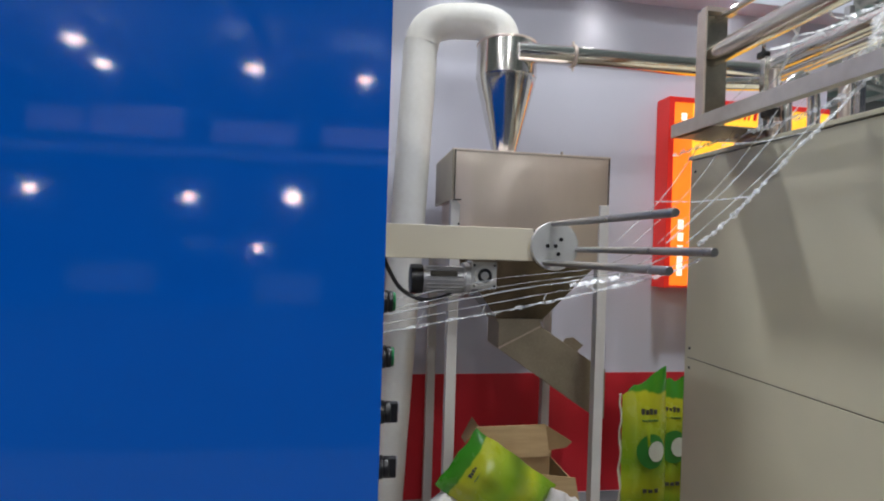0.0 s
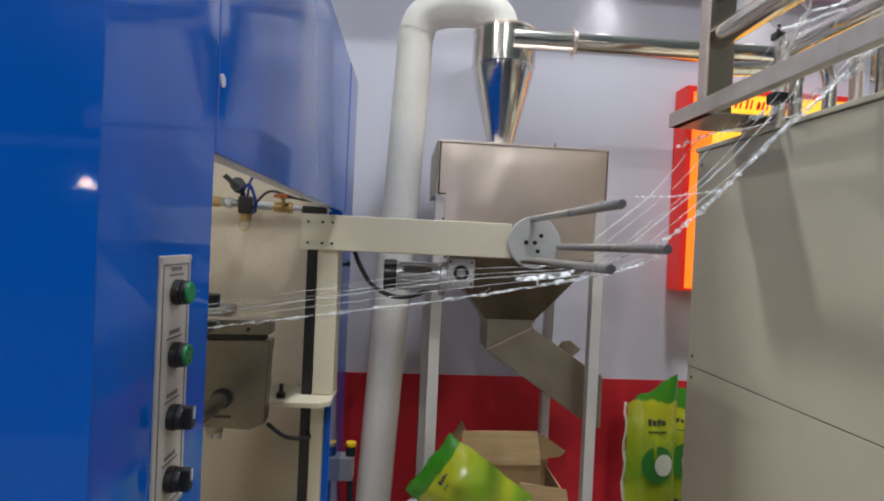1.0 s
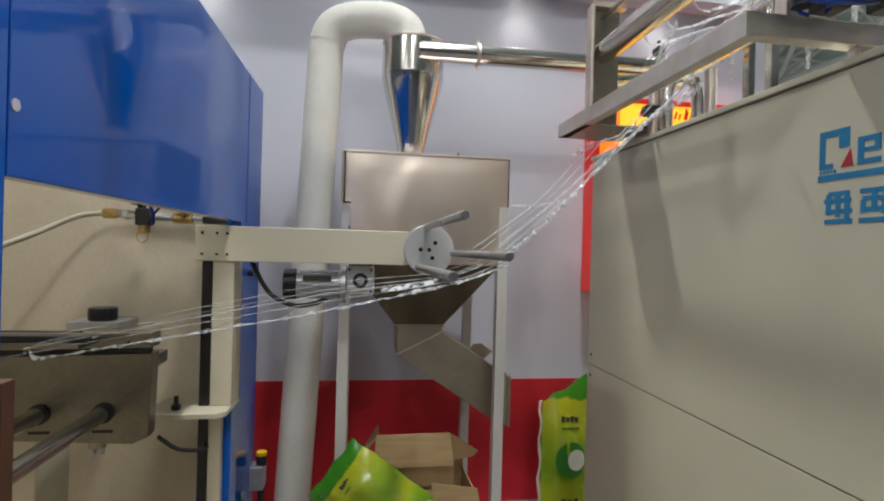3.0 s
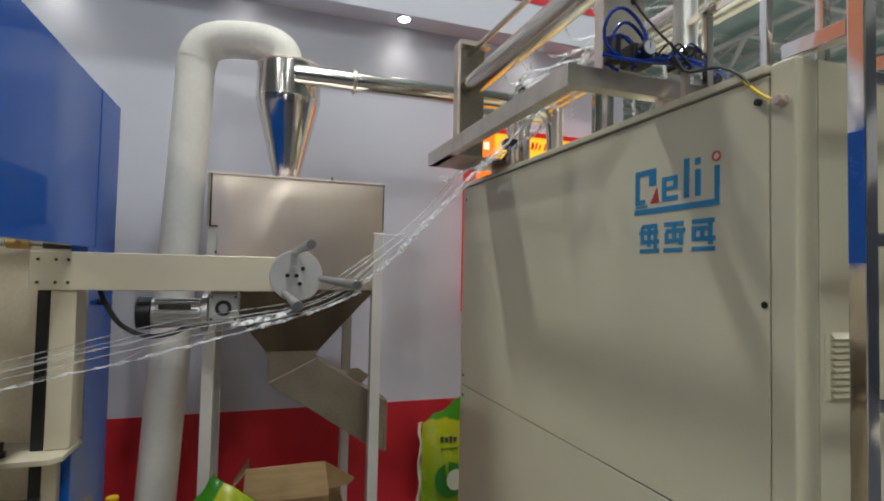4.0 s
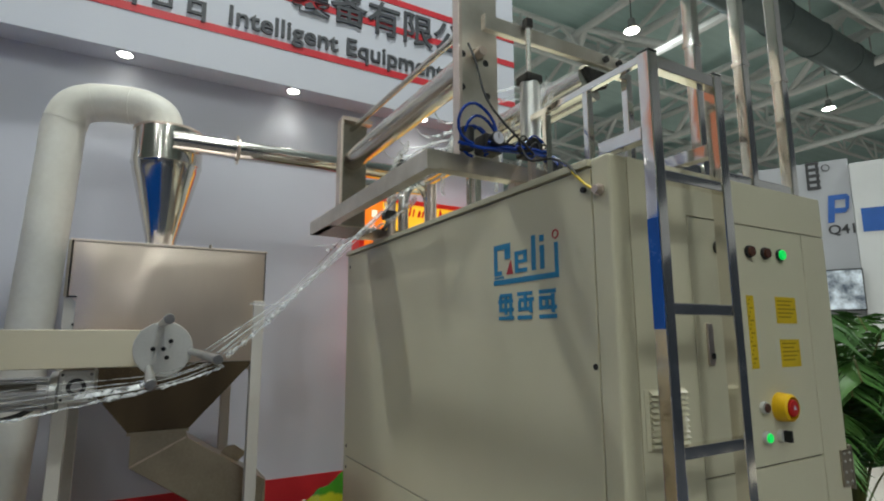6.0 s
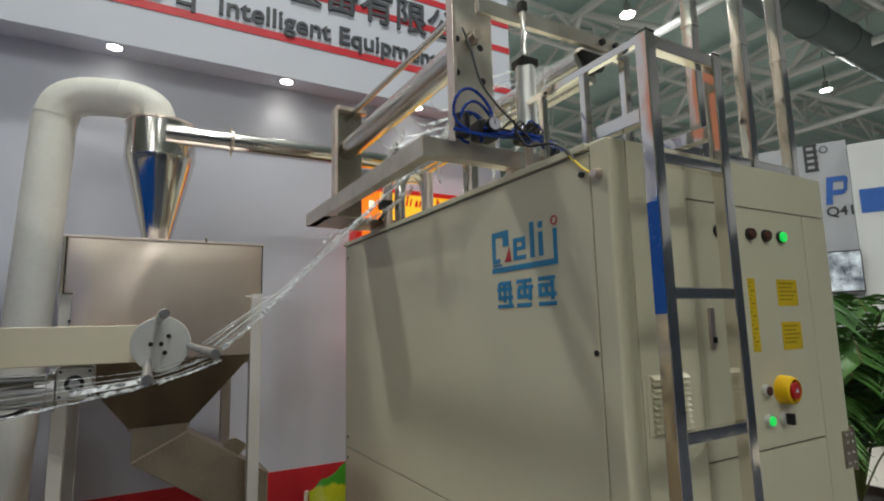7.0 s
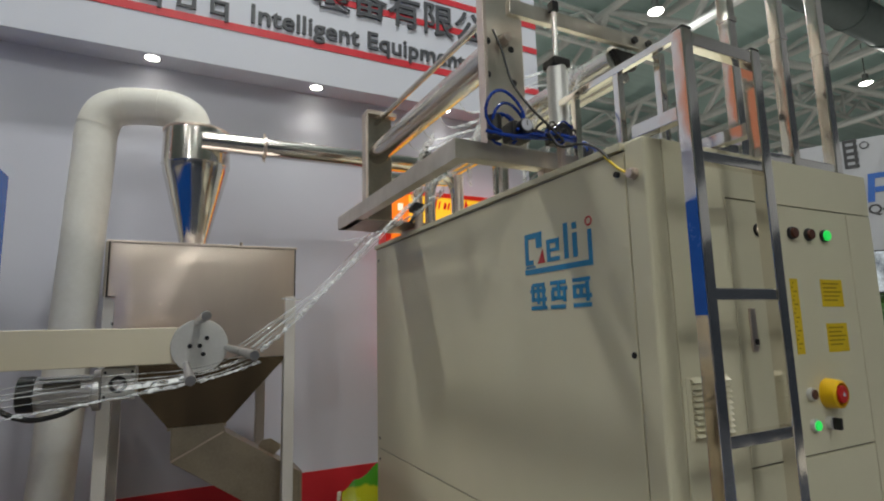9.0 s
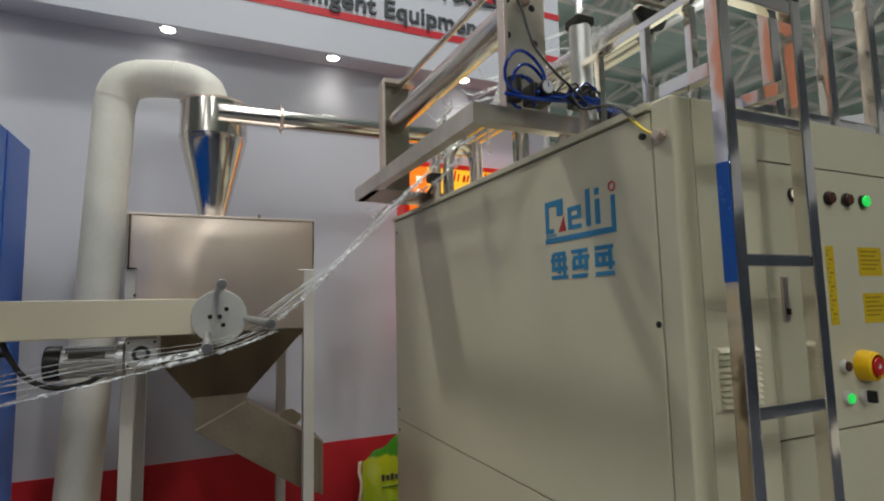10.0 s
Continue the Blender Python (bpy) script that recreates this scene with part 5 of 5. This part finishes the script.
# ---- the film web ----
def build_webs():
    """Two stretches of the stretched film net: from the gantry to the rods, and from the rods to the sealing box."""
    up = new("film_web_upper")
    up.matrix_basis = pose(1.33, 1.22, 2.03)
    tagged(up, "clear stretched plastic film net hanging from the gantry", "plastic film")
    ORIGIN[up] = Vector((1.33, 1.22, 2.03))
    rope = smooth_path([(1.46, 1.27, 2.09), (1.36, 1.235, 2.035), (1.25, 1.22, 1.93), (1.13, 1.22, 1.815), (1.02, 1.22, 1.695), (0.94, 1.22, 1.615), (0.879, 1.225, 1.562)], 14)
    part("twisted_edge", tube(rope, 0.0042, 9, rough=0.6, seed=3, ragged=0.4), FILM, up, "", 20)
    part("core_strand", tube(rope, 0.0018, 6, rough=0.35, seed=4), STRAND, up)
    r = random.Random(7)
    for k, y in enumerate((1.27, 1.36, 1.40, 1.53, 1.66)):
        a, b = Vector((1.40 + 0.02 * k, y + 0.05 + 0.09 * k, 2.06)), Vector((0.877, y, 1.566))
        mid = a.lerp(b, 0.5) + Vector((0, 0, -0.02 - 0.006 * k))
        part("strand", tube(smooth_path([a, mid, b], 12), 0.0011 + 0.0008 * (k % 3 == 1), 6, rough=0.4, seed=k, ragged=0.5), STRAND, up)
    for k in range(3):
        a = rope[12 + 22 * k]
        b = a + Vector((-0.02, 0.25 + 0.09 * k, 0.02))
        part("cross_tie", tube([a, a.lerp(b, 0.5) + Vector((0, 0, -0.008)), b], 0.0026, 6, rough=0.3, flat=0.35, seed=20 + k), FILM, up, "", 20)
    lo = new("film_web_lower")
    lo.matrix_basis = pose(0.868, 1.22, 1.54)
    tagged(lo, "clear stretched plastic film net running into the sealing box", "plastic film")
    ORIGIN[lo] = Vector((0.868, 1.22, 1.54))
    rope = smooth_path([(0.877, 1.225, 1.540), (0.80, 1.225, 1.505), (0.72, 1.23, 1.478), (0.55, 1.25, 1.430), (0.36, 1.27, 1.382), (0.15, 1.29, 1.335), (-0.05, 1.31, 1.290), (-0.20, 1.36, 1.255), (-0.30, 1.5, 1.24)], 12)
    part("twisted_edge", tube(rope[:46], 0.0032, 9, rough=0.7, flat=0.5, seed=5, ragged=0.45), FILM, lo, "", 20)
    part("thin_edge", tube(rope[45:], 0.0024, 9, rough=0.8, flat=0.5, seed=8, ragged=0.8), FILM, lo, "", 20)
    part("core_strand", tube(rope, 0.0006, 6, rough=0.35, seed=6), STRAND, lo)
    for k, y in enumerate((1.25, 1.36, 1.41, 1.55)):
        pts = [(0.872, y, 1.543), (0.738, y, 1.488 + 0.002 * k), (0.45, y + 0.02, 1.425 + 0.008 * k), (0.1, y + 0.04, 1.345 + 0.006 * k), (-0.28, y + 0.08, 1.255 + 0.004 * k)]
        part("strand", tube(smooth_path(pts, 10), 0.0010 + 0.0007 * (k % 3 == 1), 6, rough=0.5, seed=30 + k, ragged=0.5), STRAND, lo)
    for k in range(7):
        a = rope[14 + 9 * k]
        b = a + Vector((0.05, 0.10 + 0.05 * (k % 3), 0.012))
        part("cross_tie", tube([a, a.lerp(b, 0.5) + Vector((0, 0, -0.004)), b], 0.0036, 6, rough=0.4, flat=0.2, seed=40 + k), FILM, lo, "", 20)
    part("film_patch", tube(smooth_path([(0.74, 1.32, 1.49), (0.66, 1.33, 1.468), (0.58, 1.34, 1.452)], 6), 0.007, 8, rough=0.3, flat=0.08, seed=50), FILM, lo, "", 20)
    part("gathered_edge", tube(smooth_path([(1.44, 1.33, 2.045), (1.46, 1.50, 2.03), (1.47, 1.75, 2.02), (1.46, 2.02, 2.015), (1.44, 2.22, 2.0)], 12), 0.010, 8, rough=0.6, flat=0.5, seed=51, ragged=0.6), FILM, up, "", 20)
    # film lying over the gantry rollers
    lay = thing("film_drape", 1.6, 1.5, 2.083, "clear plastic film draped over the gantry rollers", "plastic film")
    for k in range(5):
        y = 1.15 + 0.17 * k
        pts = [(1.36, y, 2.09), (1.50, y + 0.05, 2.20), (1.62, y + 0.06, 2.34), (1.76, y + 0.03, 2.42)]
        part("strand", tube(smooth_path(pts, 8), 0.0016, 6, rough=0.4, seed=60 + k), STRAND, lay)
    part("fold", tube(smooth_path([(1.40, 1.55, 2.10), (1.50, 1.45, 2.15), (1.58, 1.42, 2.22), (1.70, 1.5, 2.36)], 10), 0.022, 10, rough=0.4, flat=0.3, seed=70), FILM, lay, "", 20)
    part("fold", tube(smooth_path([(1.72, 1.0, 2.10), (1.73, 1.01, 2.20), (1.72, 1.03, 2.32), (1.76, 1.05, 2.40)], 10), 0.018, 10, rough=0.5, flat=0.4, seed=71), FILM, lay, "", 20)
    for k, (x, y, z) in enumerate(((1.66, 0.98, 2.09), (1.70, 1.12, 2.09), (1.74, 1.30, 2.10), (1.58, 1.40, 2.10), (1.50, 1.70, 2.10))):
        pts = [(x, y, z), (x + 0.02, y + 0.02, z + 0.10), (x + 0.05, y + 0.01, z + 0.20), (x + 0.12, y + 0.05, z + 0.29)]
        part("fold", tube(smooth_path(pts, 9), 0.016 + 0.004 * (k % 2), 9, rough=0.55, flat=0.3, seed=80 + k), FILM, lay, "", 20)
    for k in range(6):
        y = 1.05 + 0.15 * k
        part("loose_strip", tube(smooth_path([(1.50, y, 2.42), (1.60, y + 0.08, 2.37), (1.72, y + 0.03, 2.40), (1.87, y + 0.10, 2.47)], 8), 0.010, 7, rough=0.5, flat=0.15, seed=90 + k), FILM, lay, "", 20)
    return up, lo


# ---- neighbouring booths ----
def build_reflection_panels():
    """Unseen panels down the aisle, added for the polished tubes to mirror."""
    w = thing("reflection_panels", 10.0, -4.0, 0.0, "unseen dark and grey panels added for reflections", "booth")
    part("wall_panel", box(10.0, 10.15, -10.0, 0.6, 0.0, 3.2, 0.01), BOOTH_DARK, w)
    part("upper_panel", box(9.98, 10.12, -10.0, 0.6, 3.2, 4.4, 0.01), BOOTH_GREY, w, "grey upper panel")
    part("dark_strip", box(9.95, 10.0, -9.0, -0.4, 4.4, 5.7, 0.01), BOOTH_DARK, w, "added dark strip")
    part("top_panel", box(9.97, 10.1, -8.0, -1.0, 5.7, 7.4, 0.01), BOOTH_GREY, w, "grey top panel")
    part("low_block", box(9.2, 9.9, -7.5, -3.0, 0.0, 1.05, 0.02), BOOTH_DARK, w, "added dark block")


def build_opposite():
    """The booth across the aisle, which shows as a reflection in the blue enamel."""
    w = thing("opposite_booth", -4.0, -12.6, 0.0, "dark panel booth with pale pink header and lit spotlights", "booth")
    part("back_panel", box(-13.0, 6.0, -13.0, -12.9, 0.0, 3.6, 0.01), BOOTH_DARK, w)
    part("header_beam", box(-13.0, 6.0, -12.62, -12.5, 3.55, 3.75, 0.01), BOOTH_GREY, w)
    for x0, x1, z0, z1 in ((-8.4, -7.2, 4.05, 4.6), (-7.0, -4.9, 3.98, 4.7), (-4.2, -2.2, 3.95, 4.45), (-1.6, 0.4, 3.95, 4.45)):
        part("header_sign", box(x0, x1, -12.58, -12.5, z0, z1, 0.01), BOOTH_PINK, w, "pale pink lit header sign")
    for x, z, r in ((-8.37, 2.66, 0.09), (-4.75, 2.57, 0.10), (-2.28, 2.66, 0.13), (-3.08, 1.36, 0.07)):
        spot = part("spotlight", rod((x, -12.9, z), (x, -12.62, z), r * 1.1, n=20), BLACK, w)
        part("lens", rod((x, -12.62, z), (x, -12.612, z), r, n=20), FAR_LENS, spot, "glowing white lens")
    for x0, x1, z0, z1 in ((-4.9, -4.2, 1.30, 1.62), (-4.0, -3.6, 1.25, 1.45), (-7.6, -5.6, 0.2, 0.9), (-3.2, -1.6, 0.0, 0.75)):
        part("wall_panel", box(x0, x1, -12.9, -12.86, z0, z1, 0.01), BOOTH_GREY, w, "grey wall panel")


def build_neighbour():
    w = thing("neighbour_booth", 9.8, 4.2, 0.0, "grey and white panel booth with blue print across the aisle", "booth", turn=-62)
    part("grey_panel", box(-1.2, 0.62, 0.0, 0.15, 0.0, 4.3, 0.01), BOOTH_GREY, w)
    part("white_panel", box(0.62, 4.5, -0.05, 0.1, 0.0, 4.2, 0.01), BOOTH_WHITE, w)
    part("blue_band", box(0.70, 4.5, -0.058, -0.05, 3.12, 3.48), BOOTH_BLUE, w, "blue printed band")
    part("white_band", box(-1.2, 0.62, -0.012, 0.0, 0.0, 1.85), BOOTH_WHITE, w, "white lower panel")
    for poly in ([(0.285, 3.31), (0.325, 3.74), (0.41, 3.74), (0.37, 3.31)], [(0.40, 3.66), (0.408, 3.74), (0.56, 3.74), (0.585, 3.70), (0.57, 3.66)], [(0.385, 3.45), (0.392, 3.53), (0.55, 3.53), (0.54, 3.47), (0.51, 3.45)], [(0.52, 3.50), (0.535, 3.68), (0.59, 3.70), (0.565, 3.50)]):
        part("print_shape", prism(poly, "y", -0.012, 0.0), BOOTH_BLUE, w, "blue letter shape")
    words("stand_number", "Q41", 0.20, pose(0.275, -0.006, 3.13, 90), PRINT_BLACK, w, 0.004, 0.004, 0.33)
    for k in range(5):
        part("print_shape", box(0.07 + 0.02 * (k % 2), 0.25, -0.012, 0.0, 3.86 + 0.10 * k, 3.91 + 0.10 * k), PRINT_BLACK, w, "black print bar")
    for x in (0.07, 0.20):
        part("print_shape", box(x, x + 0.04, -0.010, 0.0, 3.88, 4.30), PRINT_BLACK, w, "black print bar")
    part("ring_mark", tube([(0.33 + 0.05 * math.cos(2 * math.pi * k / 20), -0.014, 4.19 + 0.05 * math.sin(2 * math.pi * k / 20)) for k in range(21)], 0.007, 6), PRINT_BLACK, w, "small black ring")
    tv = thing("wall_screen", 9.75, 4.15, 1.95, "lit flat screen on the neighbouring booth wall", "screen", turn=-62)
    part("bezel", box(-0.25, 0.60, -0.10, -0.04, 0.0, 0.62, 0.01), BLACK, tv)
    part("display", box(-0.235, 0.585, -0.104, -0.10, 0.02, 0.60), SCREEN, tv, "bright picture on the screen")
    part("wall_mount", box(0.10, 0.25, -0.04, 0.02, 0.25, 0.37, 0.004), BLACK, tv)
    p = thing("palm_plant", 4.9, 1.72, 0.0, "tall green potted palm with feathered leaves", "plant")
    part("planter", lathe([(0.16, 0.0), (0.20, 0.02), (0.24, 0.42), (0.25, 0.45), (0.22, 0.45), (0.21, 0.40)], (4.9, 1.72), 28), POT, p, "dark planter")
    rnd = random.Random(11)
    for k in range(42):
        a, reach, high = rnd.uniform(0, 6.28), rnd.uniform(0.25, 0.75), rnd.uniform(0.9, 1.75)
        spine = smooth_path([(4.9, 1.72, 0.4), (4.9 + 0.25 * reach * math.cos(a), 1.72 + 0.25 * reach * math.sin(a), 0.4 + (high - 0.4) * 0.6),
                             (4.9 + 0.65 * reach * math.cos(a), 1.72 + 0.65 * reach * math.sin(a), high), (4.9 + reach * math.cos(a), 1.72 + reach * math.sin(a), high - 0.25 * reach)], 8)
        frond = part("frond", tube(spine, 0.006, 5), STEM, p)
        bm = bmesh.new()
        for i in range(8, len(spine) - 1):
            for s in (-1, 1):
                for h in (0.0, 0.5):
                    q = spine[i].lerp(spine[i + 1], h)
                    d = (spine[i + 1] - spine[i]).normalized()
                    side = d.cross(Vector((0, 0, 1))).normalized() * s
                    n = rnd.uniform(0.16, 0.26)
                    tip = q + side * n * 0.8 + d * n * 0.6 - Vector((0, 0, n * rnd.uniform(0.2, 0.6)))
                    mid = q.lerp(tip, 0.5) + Vector((0, 0, 0.02))
                    e = d * 0.0125
                    u = [bm.verts.new(v) for v in (q - e * 0.5, mid - e, tip, mid + e, q + e * 0.5)]
                    bm.faces.new((u[0], u[1], u[3], u[4])), bm.faces.new((u[1], u[2], u[3]))
        part("foliage", bm, LEAF, frond, smooth=0)


build_setting()
build_lightbox()
build_blue_machine()
build_valve()
build_sealing_box()
build_arm()
build_separator()
build_cabinet()
build_ladder()
build_gantry()
build_goods()
web_upper, web_lower = build_webs()
build_neighbour()
build_opposite()
build_reflection_panels()


def motions():
    """The web sags and tightens as it is drawn through."""
    lower = ((0.0, 1.3), (0.1, -2.2), (0.2, -1.6), (0.35, -0.4), (0.5, 0.4), (0.75, 2.0), (1.0, 3.3), (1.5, 2.0), (2.0, 0.4), (3.5, 2.4), (4.0, -0.5), (4.5, -5.0), (5.0, -0.5), (5.5, 3.6), (7.0, 4.2), (7.5, 4.6), (8.0, 5.0), (8.5, 5.6), (9.0, 6.5), (9.5, 5.0), (10.0, 3.0))
    walk(web_lower, [(t, pose(0.868, 1.22, 1.54, 0, a, 0)) for t, a in lower])
    upper = ((0.0, 1.5), (0.5, 1.0), (1.0, 0.5), (1.5, 0.0), (2.0, 0.6), (3.5, 0.0), (4.0, -0.4), (4.5, 0.3), (5.0, 0.0), (5.5, -0.3), (7.0, 0.2), (7.5, -0.2), (8.0, 0.2), (8.5, -0.2), (9.0, 0.2), (9.5, 0.0), (10.0, 0.1))
    walk(web_upper, [(t, pose(1.33, 1.22, 2.03, 0, a, 0)) for t, a in upper])


motions()
